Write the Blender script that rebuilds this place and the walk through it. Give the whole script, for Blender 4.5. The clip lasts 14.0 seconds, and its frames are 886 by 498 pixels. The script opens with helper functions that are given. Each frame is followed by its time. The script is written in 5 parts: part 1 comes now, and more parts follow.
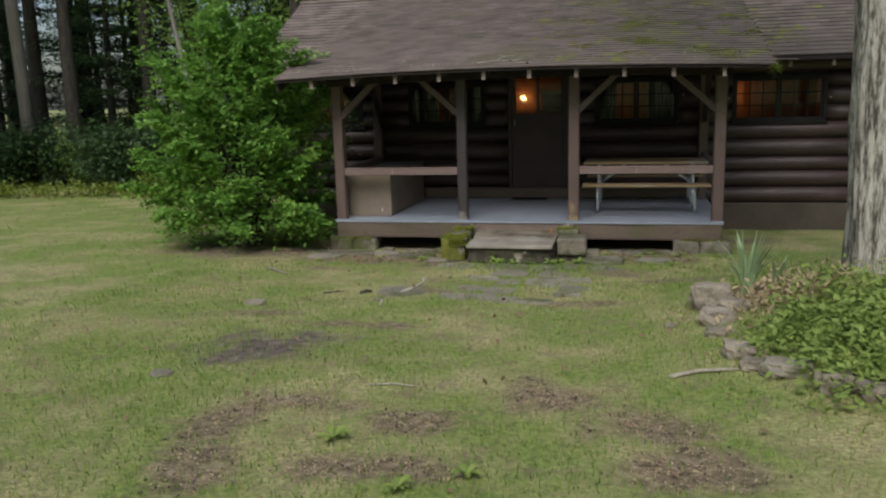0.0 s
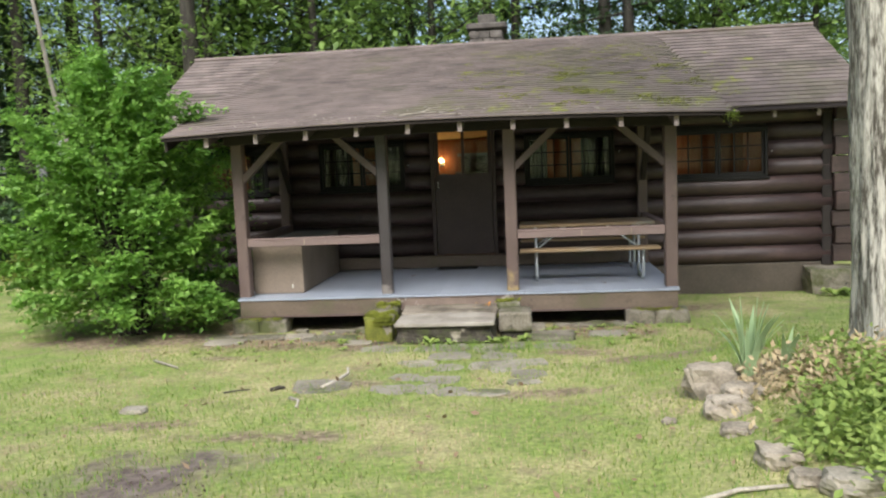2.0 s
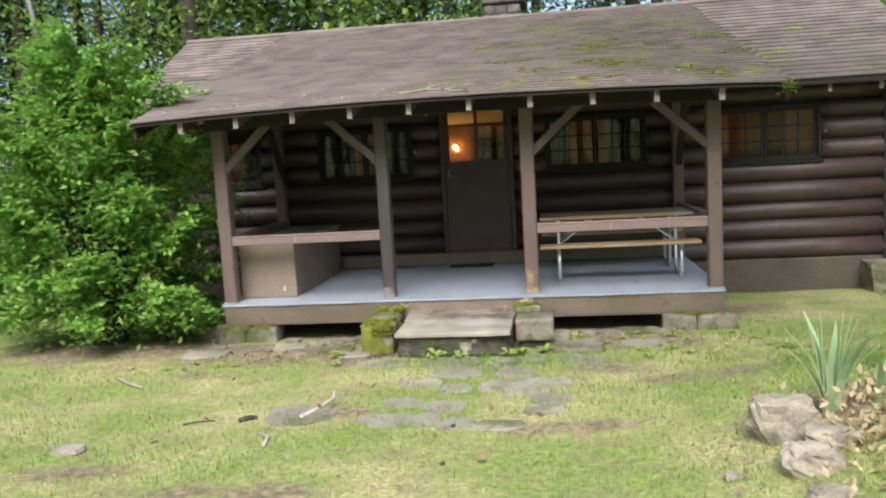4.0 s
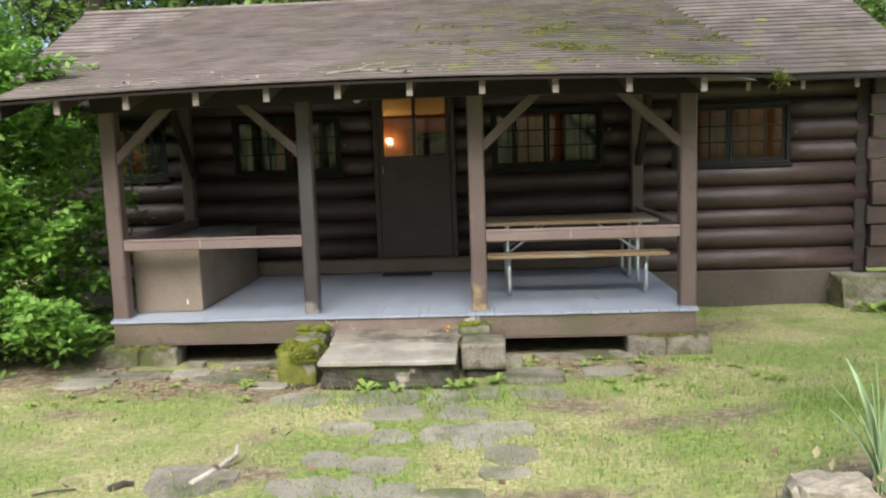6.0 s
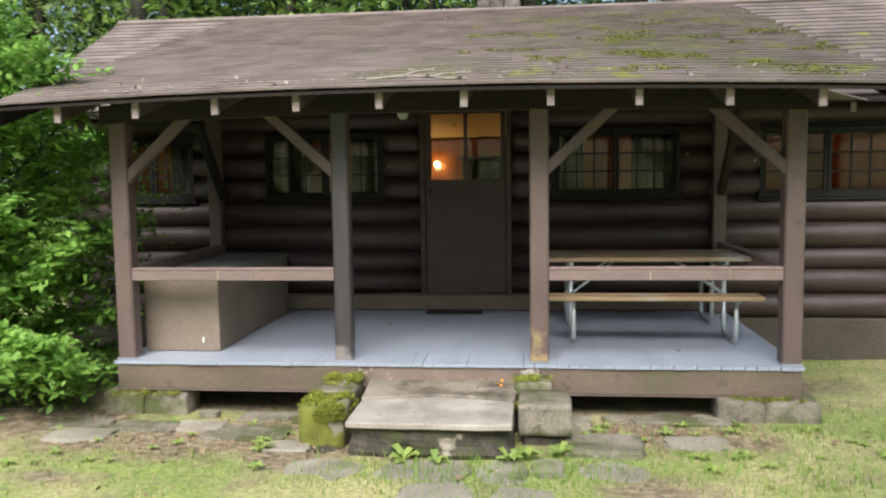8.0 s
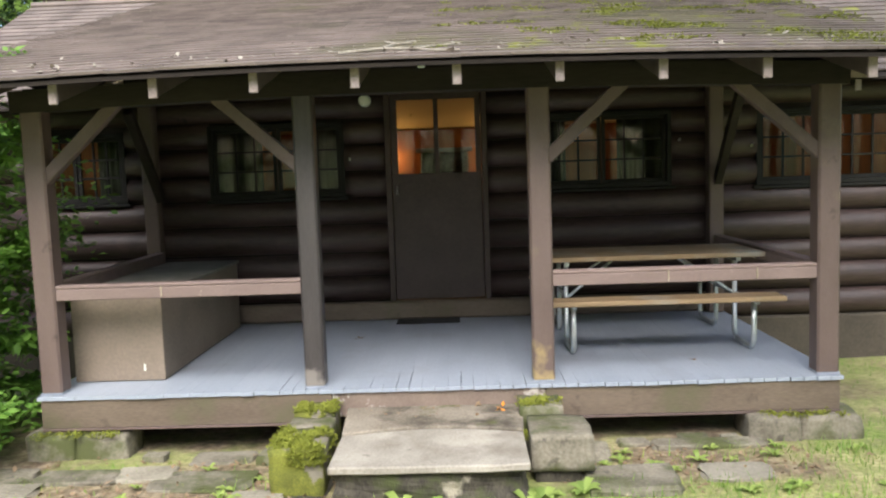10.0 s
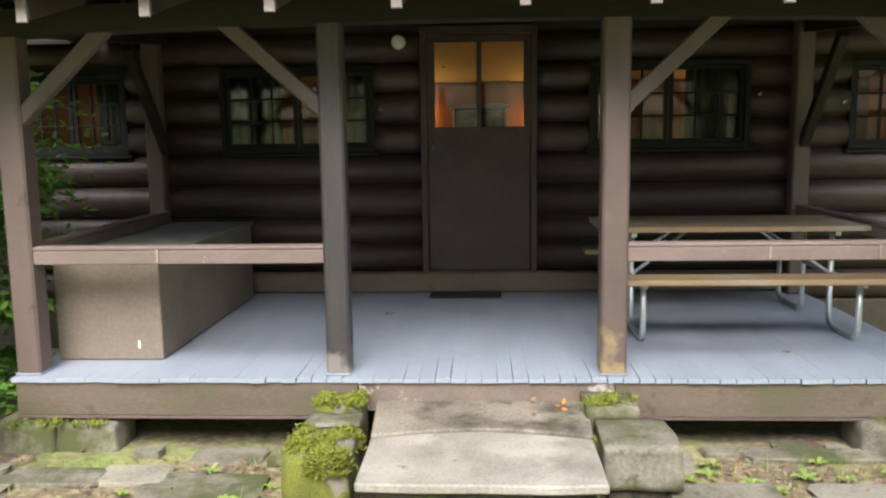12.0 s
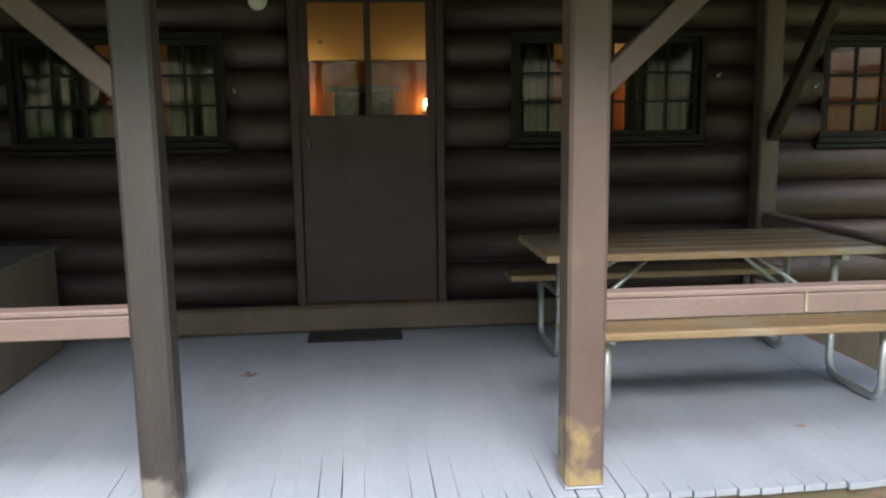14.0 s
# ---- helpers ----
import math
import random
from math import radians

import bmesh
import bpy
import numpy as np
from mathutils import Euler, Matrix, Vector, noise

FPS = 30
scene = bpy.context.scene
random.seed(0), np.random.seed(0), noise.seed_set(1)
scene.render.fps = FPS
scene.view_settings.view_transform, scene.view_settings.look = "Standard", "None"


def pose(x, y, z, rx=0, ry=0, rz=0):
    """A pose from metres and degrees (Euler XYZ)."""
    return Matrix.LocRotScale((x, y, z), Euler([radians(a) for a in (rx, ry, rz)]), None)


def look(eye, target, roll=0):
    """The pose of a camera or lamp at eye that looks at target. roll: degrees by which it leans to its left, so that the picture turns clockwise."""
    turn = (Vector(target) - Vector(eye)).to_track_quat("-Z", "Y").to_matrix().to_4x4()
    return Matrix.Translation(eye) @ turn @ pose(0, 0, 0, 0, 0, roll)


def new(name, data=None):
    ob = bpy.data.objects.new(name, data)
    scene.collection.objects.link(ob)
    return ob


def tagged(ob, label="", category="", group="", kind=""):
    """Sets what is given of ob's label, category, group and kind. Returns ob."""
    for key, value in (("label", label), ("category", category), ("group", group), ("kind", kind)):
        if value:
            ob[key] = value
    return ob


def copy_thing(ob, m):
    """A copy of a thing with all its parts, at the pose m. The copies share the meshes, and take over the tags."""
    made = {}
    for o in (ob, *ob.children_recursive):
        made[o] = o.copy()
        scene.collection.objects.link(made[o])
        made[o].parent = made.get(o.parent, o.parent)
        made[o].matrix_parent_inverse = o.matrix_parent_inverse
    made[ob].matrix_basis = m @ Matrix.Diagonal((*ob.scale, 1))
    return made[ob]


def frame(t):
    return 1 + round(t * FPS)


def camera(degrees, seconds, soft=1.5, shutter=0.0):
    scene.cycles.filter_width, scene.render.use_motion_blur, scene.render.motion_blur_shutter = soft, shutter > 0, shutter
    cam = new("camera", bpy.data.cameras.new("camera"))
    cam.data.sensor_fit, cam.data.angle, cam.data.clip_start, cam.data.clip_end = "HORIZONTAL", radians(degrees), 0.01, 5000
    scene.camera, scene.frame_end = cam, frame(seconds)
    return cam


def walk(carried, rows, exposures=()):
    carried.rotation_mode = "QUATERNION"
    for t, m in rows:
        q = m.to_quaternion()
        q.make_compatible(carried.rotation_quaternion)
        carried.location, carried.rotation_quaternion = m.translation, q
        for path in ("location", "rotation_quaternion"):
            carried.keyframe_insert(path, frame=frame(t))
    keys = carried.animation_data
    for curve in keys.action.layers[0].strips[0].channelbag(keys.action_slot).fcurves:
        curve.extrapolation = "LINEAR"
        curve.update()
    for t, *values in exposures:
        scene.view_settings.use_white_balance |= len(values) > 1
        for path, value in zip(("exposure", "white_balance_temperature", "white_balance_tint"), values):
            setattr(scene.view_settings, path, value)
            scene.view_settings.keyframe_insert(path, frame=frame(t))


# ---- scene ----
cam = camera(57.0, 14.0, 2.2)
PATH = [
    (0, (0.272, -0.938, 1.9), (-0.173, 0.976, 1.53), -1.6),
    (0.5, (0.085, -0.576, 1.856), (-0.362, 1.348, 1.545), -3.8),
    (1, (-0.076, -0.26, 1.826), (-0.502, 1.678, 1.576), -3.4),
    (1.5, (-0.257, 0.16, 1.747), (-0.514, 2.129, 1.512), -1.4),
    (2, (-0.251, 0.491, 1.722), (-0.469, 2.468, 1.515), -2.5),
    (2.5, (-0.22, 0.859, 1.716), (-0.472, 2.834, 1.519), -3.0),
    (3, (-0.17, 1.12, 1.706), (-0.473, 3.084, 1.475), -3.9),
    (5.5, (-0.404, 2.783, 1.598), (-0.566, 4.764, 1.376), -1.4),
    (6, (-0.442, 3.03, 1.642), (-0.545, 5.013, 1.397), -1.9),
    (6.5, (-0.421, 3.301, 1.618), (-0.634, 5.279, 1.409), -1.0),
    (7, (-0.364, 3.563, 1.615), (-0.614, 5.536, 1.407), -3.6),
    (7.5, (-0.424, 3.837, 1.578), (-0.67, 5.812, 1.383), -0.8),
    (8, (-0.582, 4.144, 1.594), (-0.793, 6.125, 1.418), -0.8),
    (10.5, (-1.098, 5.18, 1.559), (-1.142, 7.17, 1.365), -2.0),
    (11, (-1.164, 5.333, 1.534), (-1.247, 7.322, 1.334), -1.8),
    (11.5, (-1.178, 5.675, 1.491), (-1.273, 7.659, 1.264), -2.4),
    (12, (-1.241, 6.001, 1.474), (-1.343, 7.98, 1.203), -0.8),
    (12.5, (-1.333, 6.44, 1.493), (-1.247, 8.423, 1.249), 0.6),
    (13, (-1.349, 6.843, 1.457), (-1.138, 8.81, 1.164), -2.0),
    (13.5, (-1.272, 7.285, 1.519), (-1.207, 9.265, 1.238), -3.1),
    (14, (-1.324, 7.69, 1.516), (-1.136, 9.656, 1.206), -0.7),
]
EXPOSURES = [(0.0, 0.5), (0.5, 0.95), (1.0, 1.2), (2.0, 1.6), (3.0, 1.8), (5.5, 1.72), (8.0, 1.85), (11.0, 2.0), (14.0, 2.05)]
walk(cam, [(t, look(eye, target, roll)) for t, eye, target, roll in PATH], EXPOSURES)

# ---- sky and light: overcast evening ----
world = bpy.data.worlds.new("sky")
scene.world = world
world.use_nodes = True
sky = world.node_tree.nodes.new("ShaderNodeTexSky")
sky.sky_type, sky.sun_disc = "NISHITA", False
sky.sun_elevation, sky.sun_rotation = radians(49), radians(180)
sky.air_density, sky.dust_density, sky.ozone_density = 1.0, 2.5, 1.0
back = world.node_tree.nodes["Background"]
back.inputs["Strength"].default_value = 0.08
world.node_tree.links.new(sky.outputs["Color"], back.inputs["Color"])
sun = new("sun", bpy.data.lights.new("sun", "SUN"))
sun.data.energy, sun.data.angle, sun.data.color = 1.5, radians(40), (1.0, 0.98, 0.95)
sun.matrix_world = look((0, -12, 20.7), (0, 6, 0))


# ---- materials ----
def mat(name, dark, light, rough=0.8, scale=6.0, fine=60.0, bump=0.3, metal=0.0, stretch=(1, 1, 1), vary=0.12, over=None, spec=0.5, lo=0.35, hi=0.65, island=False):
    """Two-scale mottled surface. over: (colour, noise scale, lo, hi) of stains or moss on top."""
    m = bpy.data.materials.new(name)
    m.use_nodes = True
    t = m.node_tree
    N, L = t.nodes, t.links
    b = N["Principled BSDF"]
    geo = N.new("ShaderNodeNewGeometry")
    mp = N.new("ShaderNodeMapping")
    mp.inputs["Scale"].default_value = stretch
    L.new(geo.outputs["Position"], mp.inputs["Vector"])
    n1, n2 = N.new("ShaderNodeTexNoise"), N.new("ShaderNodeTexNoise")
    n1.inputs["Scale"].default_value, n1.inputs["Detail"].default_value = scale, 5
    n2.inputs["Scale"].default_value, n2.inputs["Detail"].default_value = fine, 3
    L.new(mp.outputs["Vector"], n1.inputs["Vector"])
    L.new(mp.outputs["Vector"], n2.inputs["Vector"])
    mixn = N.new("ShaderNodeMix")
    mixn.inputs["Factor"].default_value = 0.4
    L.new(n1.outputs["Fac"], mixn.inputs["A"])
    L.new(n2.outputs["Fac"], mixn.inputs["B"])
    r = N.new("ShaderNodeValToRGB")
    r.color_ramp.elements[0].position, r.color_ramp.elements[1].position = lo, hi
    r.color_ramp.elements[0].color, r.color_ramp.elements[1].color = (*dark, 1), (*light, 1)
    L.new(mixn.outputs["Result"], r.inputs["Fac"])
    colour = r.outputs["Color"]
    for c, sc, a, z in over or ():
        n3 = N.new("ShaderNodeTexNoise")
        n3.inputs["Scale"].default_value, n3.inputs["Detail"].default_value, n3.inputs["Roughness"].default_value = sc, 6, 0.62
        L.new(geo.outputs["Position"], n3.inputs["Vector"])
        mr = N.new("ShaderNodeMapRange")
        mr.inputs["From Min"].default_value, mr.inputs["From Max"].default_value = a, z
        L.new(n3.outputs["Fac"], mr.inputs["Value"])
        mx = N.new("ShaderNodeMix")
        mx.data_type = "RGBA"
        mx.inputs["B"].default_value = (*c, 1)
        L.new(mr.outputs["Result"], mx.inputs["Factor"])
        L.new(colour, mx.inputs["A"])
        colour = mx.outputs["Result"]
    info = N.new("ShaderNodeObjectInfo")
    vr = N.new("ShaderNodeMapRange")
    vr.inputs["To Min"].default_value, vr.inputs["To Max"].default_value = 1 - vary, 1 + vary
    if island:
        both = N.new("ShaderNodeMath")
        both.operation = "PINGPONG"
        both.inputs[1].default_value = 1.0
        add = N.new("ShaderNodeMath")
        L.new(info.outputs["Random"], add.inputs[0])
        L.new(geo.outputs["Random Per Island"], add.inputs[1])
        L.new(add.outputs["Value"], both.inputs[0])
        L.new(both.outputs["Value"], vr.inputs["Value"])
    else:
        L.new(info.outputs["Random"], vr.inputs["Value"])
    hs = N.new("ShaderNodeHueSaturation")
    L.new(vr.outputs["Result"], hs.inputs["Value"])
    L.new(colour, hs.inputs["Color"])
    L.new(hs.outputs["Color"], b.inputs["Base Color"])
    b.inputs["Roughness"].default_value, b.inputs["Metallic"].default_value = rough, metal
    b.inputs["Specular IOR Level"].default_value = spec
    if bump:
        bp = N.new("ShaderNodeBump")
        bp.inputs["Strength"].default_value, bp.inputs["Distance"].default_value = bump, 0.01
        L.new(mixn.outputs["Result"], bp.inputs["Height"])
        L.new(bp.outputs["Normal"], b.inputs["Normal"])
    return m


def leafy(name, dark, light, through_light=0.25, rough=0.5):
    """Leaves: each island its own shade, a little light passing through."""
    m = bpy.data.materials.new(name)
    m.use_nodes = True
    t = m.node_tree
    N, L = t.nodes, t.links
    b = N["Principled BSDF"]
    geo = N.new("ShaderNodeNewGeometry")
    r = N.new("ShaderNodeValToRGB")
    r.color_ramp.elements[0].color, r.color_ramp.elements[1].color = (*dark, 1), (*light, 1)
    n = N.new("ShaderNodeTexNoise")
    n.inputs["Scale"].default_value = 0.9
    L.new(geo.outputs["Position"], n.inputs["Vector"])
    mx = N.new("ShaderNodeMix")
    mx.inputs["Factor"].default_value = 0.55
    L.new(geo.outputs["Random Per Island"], mx.inputs["A"])
    L.new(n.outputs["Fac"], mx.inputs["B"])
    L.new(mx.outputs["Result"], r.inputs["Fac"])
    L.new(r.outputs["Color"], b.inputs["Base Color"])
    b.inputs["Roughness"].default_value = rough
    tr = N.new("ShaderNodeBsdfTranslucent")
    L.new(r.outputs["Color"], tr.inputs["Color"])
    ms = N.new("ShaderNodeMixShader")
    ms.inputs["Fac"].default_value = through_light
    L.new(b.outputs["BSDF"], ms.inputs[1])
    L.new(tr.outputs["BSDF"], ms.inputs[2])
    L.new(ms.outputs["Shader"], N["Material Output"].inputs["Surface"])
    return m


LOG = mat("brown stained log", (0.025, 0.0155, 0.0145), (0.078, 0.050, 0.0465), 0.5, 3, 40, 0.5, stretch=(0.25, 2, 2), over=[((0.092, 0.060, 0.055), 2.5, 0.58, 0.8), ((0.012, 0.009, 0.009), 4.5, 0.66, 0.74)])
CHINK = mat("dark chinking", (0.015, 0.012, 0.011), (0.035, 0.028, 0.025), 0.9)
POST = mat("brown painted timber", (0.088, 0.060, 0.053), (0.150, 0.108, 0.096), 0.55, 4, 50, 0.10, stretch=(2, 2, 0.6), lo=0.2, hi=0.8, over=[((0.18, 0.14, 0.095), 1.6, 0.60, 0.75), ((0.055, 0.04, 0.036), 6, 0.64, 0.74)])
POSTDARK = mat("dark brown painted timber", (0.036, 0.031, 0.032), (0.070, 0.061, 0.061), 0.5, 4, 50, 0.2, stretch=(3, 3, 0.4))
RAIL = mat("worn brown rail paint", (0.155, 0.108, 0.097), (0.27, 0.20, 0.183), 0.6, 5, 60, 0.12, stretch=(0.6, 2, 2), lo=0.2, hi=0.8, over=[((0.45, 0.38, 0.33), 9, 0.68, 0.78)])
FASCIA = mat("brown porch skirt paint", (0.105, 0.078, 0.057), (0.175, 0.134, 0.10), 0.65, 3, 45, 0.3, stretch=(0.5, 2, 2), over=[((0.10, 0.10, 0.05), 1.3, 0.55, 0.72), ((0.07, 0.055, 0.042), 5, 0.62, 0.74)])
PEEL = mat("peeling porch skirt paint", (0.14, 0.105, 0.085), (0.21, 0.16, 0.13), 0.7, 5, 50, 0.3, over=[((0.45, 0.41, 0.37), 4.5, 0.56, 0.62)])
DECK = mat("grey painted deck board", (0.285, 0.324, 0.386), (0.345, 0.384, 0.450), 0.42, 1.6, 45, 0.08, stretch=(2, 0.5, 1), vary=0.025, over=[((0.25, 0.265, 0.30), 1.4, 0.55, 0.8), ((0.19, 0.19, 0.20), 14, 0.73, 0.78)])
WORN = mat("bare weathered wood", (0.22, 0.18, 0.13), (0.42, 0.36, 0.28), 0.9, 12, 80)
RAFTER = mat("brown rafter paint", (0.060, 0.045, 0.040), (0.11, 0.085, 0.078), 0.6, 4, 50)
RAFTEREND = mat("weathered pale rafter end", (0.20, 0.158, 0.148), (0.34, 0.285, 0.27), 0.7, 9, 60)
# beam and roof boards: even base colours, far darker than the post paint
BEAM = mat("dark brown beam", (0.014, 0.010, 0.0088), (0.034, 0.025, 0.0215), 0.7, 3, 40, stretch=(0.3, 2, 2), spec=0.35)
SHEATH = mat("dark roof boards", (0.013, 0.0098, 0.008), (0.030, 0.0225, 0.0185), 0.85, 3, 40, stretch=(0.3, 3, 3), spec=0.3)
BIN = mat("tan-brown painted plywood", (0.16, 0.125, 0.095), (0.24, 0.19, 0.147), 0.6, 2.5, 40, 0.15, vary=0.03)
BINTOP = mat("worn grey plywood lid", (0.16, 0.15, 0.125), (0.28, 0.265, 0.225), 0.75, 4, 50)
BOARD = mat("weathered varnished pine board", (0.26, 0.175, 0.095), (0.45, 0.32, 0.19), 0.5, 3, 60, 0.25, stretch=(0.3, 4, 4), over=[((0.40, 0.37, 0.31), 2.0, 0.5, 0.7)])
STEEL = mat("galvanised steel tube", (0.42, 0.45, 0.46), (0.62, 0.65, 0.66), 0.42, 12, 90, 0.1, metal=0.7)
DOOR = mat("dark brown door paint", (0.035, 0.021, 0.020), (0.058, 0.037, 0.035), 0.5, 3, 40, 0.15, spec=0.4, over=[((0.066, 0.043, 0.041), 1.1, 0.55, 0.75)])
FRAME = mat("dark window paint", (0.006, 0.0055, 0.005), (0.013, 0.012, 0.0105), 0.6, 5, 50, 0.15, spec=0.3)
RUBBER = mat("black rubber mat", (0.010, 0.010, 0.010), (0.028, 0.028, 0.028), 0.9, 30, 160, 0.8)
WHITEP = mat("white plastic", (0.62, 0.64, 0.56), (0.74, 0.76, 0.68), 0.4, 8, 60, 0.05)
METAL = mat("worn nickel hardware", (0.55, 0.55, 0.52), (0.75, 0.75, 0.72), 0.3, 20, 90, 0.1, metal=0.9)
SHINGLE = mat("brown asphalt shingle", (0.115, 0.092, 0.082), (0.215, 0.175, 0.157), 0.9, 2.2, 120, 0.5, vary=0.20, island=True, over=[((0.09, 0.076, 0.068), 1.6, 0.56, 0.76), ((0.27, 0.24, 0.22), 11, 0.66, 0.75), ((0.14, 0.125, 0.085), 0.8, 0.54, 0.70)])
SHINGLEMOSS = mat("mossy brown asphalt shingle", (0.115, 0.092, 0.082), (0.215, 0.175, 0.157), 0.9, 2.2, 120, 0.5, vary=0.20, island=True, over=[((0.14, 0.125, 0.085), 0.8, 0.42, 0.60), ((0.10, 0.09, 0.055), 6, 0.55, 0.70), ((0.19, 0.20, 0.045), 3.2, 0.57, 0.66)])
CONCRETE = mat("worn pale concrete", (0.26, 0.235, 0.195), (0.46, 0.425, 0.365), 0.85, 3.5, 70, 0.5, over=[((0.18, 0.155, 0.12), 2.2, 0.50, 0.70), ((0.10, 0.085, 0.065), 7, 0.64, 0.74)])
CONCRETESTAIN = mat("damp-stained concrete", (0.13, 0.11, 0.082), (0.32, 0.28, 0.225), 0.85, 2.4, 60, 0.5, over=[((0.055, 0.046, 0.034), 2.1, 0.48, 0.62), ((0.085, 0.095, 0.025), 3.1, 0.58, 0.68)])
# much darker base than the treads; for the riser and lowest kerb stones
STEPFACE = mat("dark old concrete", (0.022, 0.020, 0.015), (0.085, 0.074, 0.055), 0.9, 6, 60, 0.9, stretch=(1.5, 1.5, 0.5), over=[((0.30, 0.27, 0.21), 4, 0.60, 0.68), ((0.05, 0.06, 0.018), 3, 0.55, 0.66)])
STONE = mat("grey-tan sandstone", (0.11, 0.097, 0.072), (0.26, 0.235, 0.185), 0.9, 5, 45, 0.9, over=[((0.075, 0.085, 0.03), 2.6, 0.48, 0.62), ((0.07, 0.062, 0.05), 9, 0.60, 0.70)])
BEDSTONE = mat("weathered tan fieldstone", (0.17, 0.145, 0.11), (0.40, 0.35, 0.275), 0.9, 6, 50, 0.9, over=[((0.10, 0.09, 0.07), 4, 0.55, 0.70)])
FLAG = mat("grey flagstone", (0.16, 0.145, 0.11), (0.34, 0.31, 0.25), 0.88, 3, 50, 0.5, over=[((0.10, 0.11, 0.05), 1.8, 0.55, 0.68)])
MOSSY = mat("moss-grown stone", (0.055, 0.065, 0.014), (0.19, 0.20, 0.03), 0.95, 7, 90, 1.0, over=[((0.20, 0.18, 0.14), 4.2, 0.52, 0.57), ((0.035, 0.04, 0.014), 6, 0.60, 0.70)])
FOUND = mat("brown painted foundation", (0.060, 0.050, 0.038), (0.105, 0.086, 0.066), 0.85, 2, 40, 0.3)
BARK = mat("pale grey ridged bark", (0.07, 0.062, 0.048), (0.50, 0.48, 0.42), 0.95, 9, 40, 1.0, lo=0.40, hi=0.58, stretch=(2.2, 2.2, 0.35), over=[((0.07, 0.085, 0.03), 1.5, 0.6, 0.75)])
TRUNK = mat("dark forest bark", (0.022, 0.019, 0.015), (0.075, 0.067, 0.053), 0.95, 5, 30, 0.9, stretch=(2, 2, 0.4))
POLE = mat("weathered grey pole", (0.16, 0.145, 0.12), (0.28, 0.26, 0.22), 0.9, 3, 30, 0.5, stretch=(3, 3, 0.3))
CHIM = mat("dark fieldstone", (0.06, 0.052, 0.045), (0.19, 0.17, 0.15), 0.9, 4, 30, 0.6, vary=0.3)
STICK = mat("bleached stick", (0.25, 0.22, 0.18), (0.48, 0.44, 0.37), 0.9, 9, 60)
PINEWALL = mat("orange pine panelling", (0.17, 0.05, 0.014), (0.29, 0.10, 0.028), 0.45, 3, 40, 0.1, stretch=(4, 4, 0.3))
CREAM = mat("cream painted ceiling", (0.62, 0.50, 0.30), (0.70, 0.58, 0.37), 0.8, 2, 30, 0.05)
DARKFLOOR = mat("dark wood floor", (0.06, 0.035, 0.02), (0.12, 0.07, 0.04), 0.5, 3, 40, stretch=(4, 0.4, 1))
CURTAIN = mat("pale sage curtain", (0.045, 0.052, 0.033), (0.085, 0.095, 0.063), 0.9, 4, 60, 0.2)
LEAF_BUSH = leafy("shrub leaf", (0.085, 0.22, 0.04), (0.36, 0.60, 0.12), 0.45)
MOSSLEAF = leafy("bright cushion moss", (0.10, 0.12, 0.015), (0.33, 0.36, 0.05), 0.2, 0.9)
LEAF_TREE = leafy("forest leaf", (0.07, 0.15, 0.035), (0.36, 0.53, 0.13), 0.5)
LEAF_DARK = leafy("dark conifer spray", (0.022, 0.06, 0.024), (0.095, 0.165, 0.055), 0.3)
LEAF_GOLD = leafy("yellow-green leaf", (0.10, 0.15, 0.02), (0.30, 0.36, 0.06), 0.3)
IRISLEAF = leafy("iris blade", (0.20, 0.34, 0.15), (0.45, 0.58, 0.32), 0.3)
GRASSM = leafy("lawn grass", (0.11, 0.18, 0.028), (0.40, 0.46, 0.11), 0.3, 0.7)
GRASSG = leafy("lush grass", (0.085, 0.19, 0.025), (0.27, 0.43, 0.075), 0.3, 0.7)
DRYM = leafy("dry straw", (0.28, 0.205, 0.115), (0.56, 0.47, 0.29), 0.1, 0.9)
BEDLEAF = leafy("low bed plant leaf", (0.12, 0.21, 0.04), (0.40, 0.50, 0.13), 0.3, 0.7)
DEADLEAF = leafy("fallen leaf", (0.13, 0.075, 0.045), (0.36, 0.26, 0.155), 0.1, 0.7)

GLASS = bpy.data.materials.new("window glass")
GLASS.use_nodes = True
gb = GLASS.node_tree.nodes["Principled BSDF"]
gb.inputs["Base Color"].default_value = (0.93, 0.95, 0.93, 1)
gb.inputs["Transmission Weight"].default_value, gb.inputs["Roughness"].default_value, gb.inputs["IOR"].default_value = 1.0, 0.0, 1.3

BULBM = bpy.data.materials.new("lit bulb")
BULBM.use_nodes = True
bb = BULBM.node_tree.nodes["Principled BSDF"]
bb.inputs["Emission Color"].default_value, bb.inputs["Emission Strength"].default_value = (1.0, 0.62, 0.22, 1), 25.0


# ---- building helpers ----
ORIGIN = {}


def thing(name, at=(0, 0, 0), label="", category="", group="", kind=""):
    ob = new(name)
    ob.location = at
    ob.empty_display_size = 0.1
    ORIGIN[ob.name] = Vector(at)
    return tagged(ob, label, category, group, kind)


def link(name, data, parent=None, label=""):
    ob = new(name, data)
    if parent is not None:
        ob.parent = parent
        ORIGIN[ob.name] = ORIGIN[parent.name]
    else:
        ORIGIN[ob.name] = Vector((0, 0, 0))
    return tagged(ob, label)


def finish(bm, name, materials, origin, smooth=False):
    bmesh.ops.translate(bm, verts=bm.verts, vec=-origin)
    me = bpy.data.meshes.new(name)
    if smooth:
        for f in bm.faces:
            f.smooth = True
    bm.to_mesh(me)
    bm.free()
    for m in materials if isinstance(materials, (list, tuple)) else [materials]:
        me.materials.append(m)
    return me


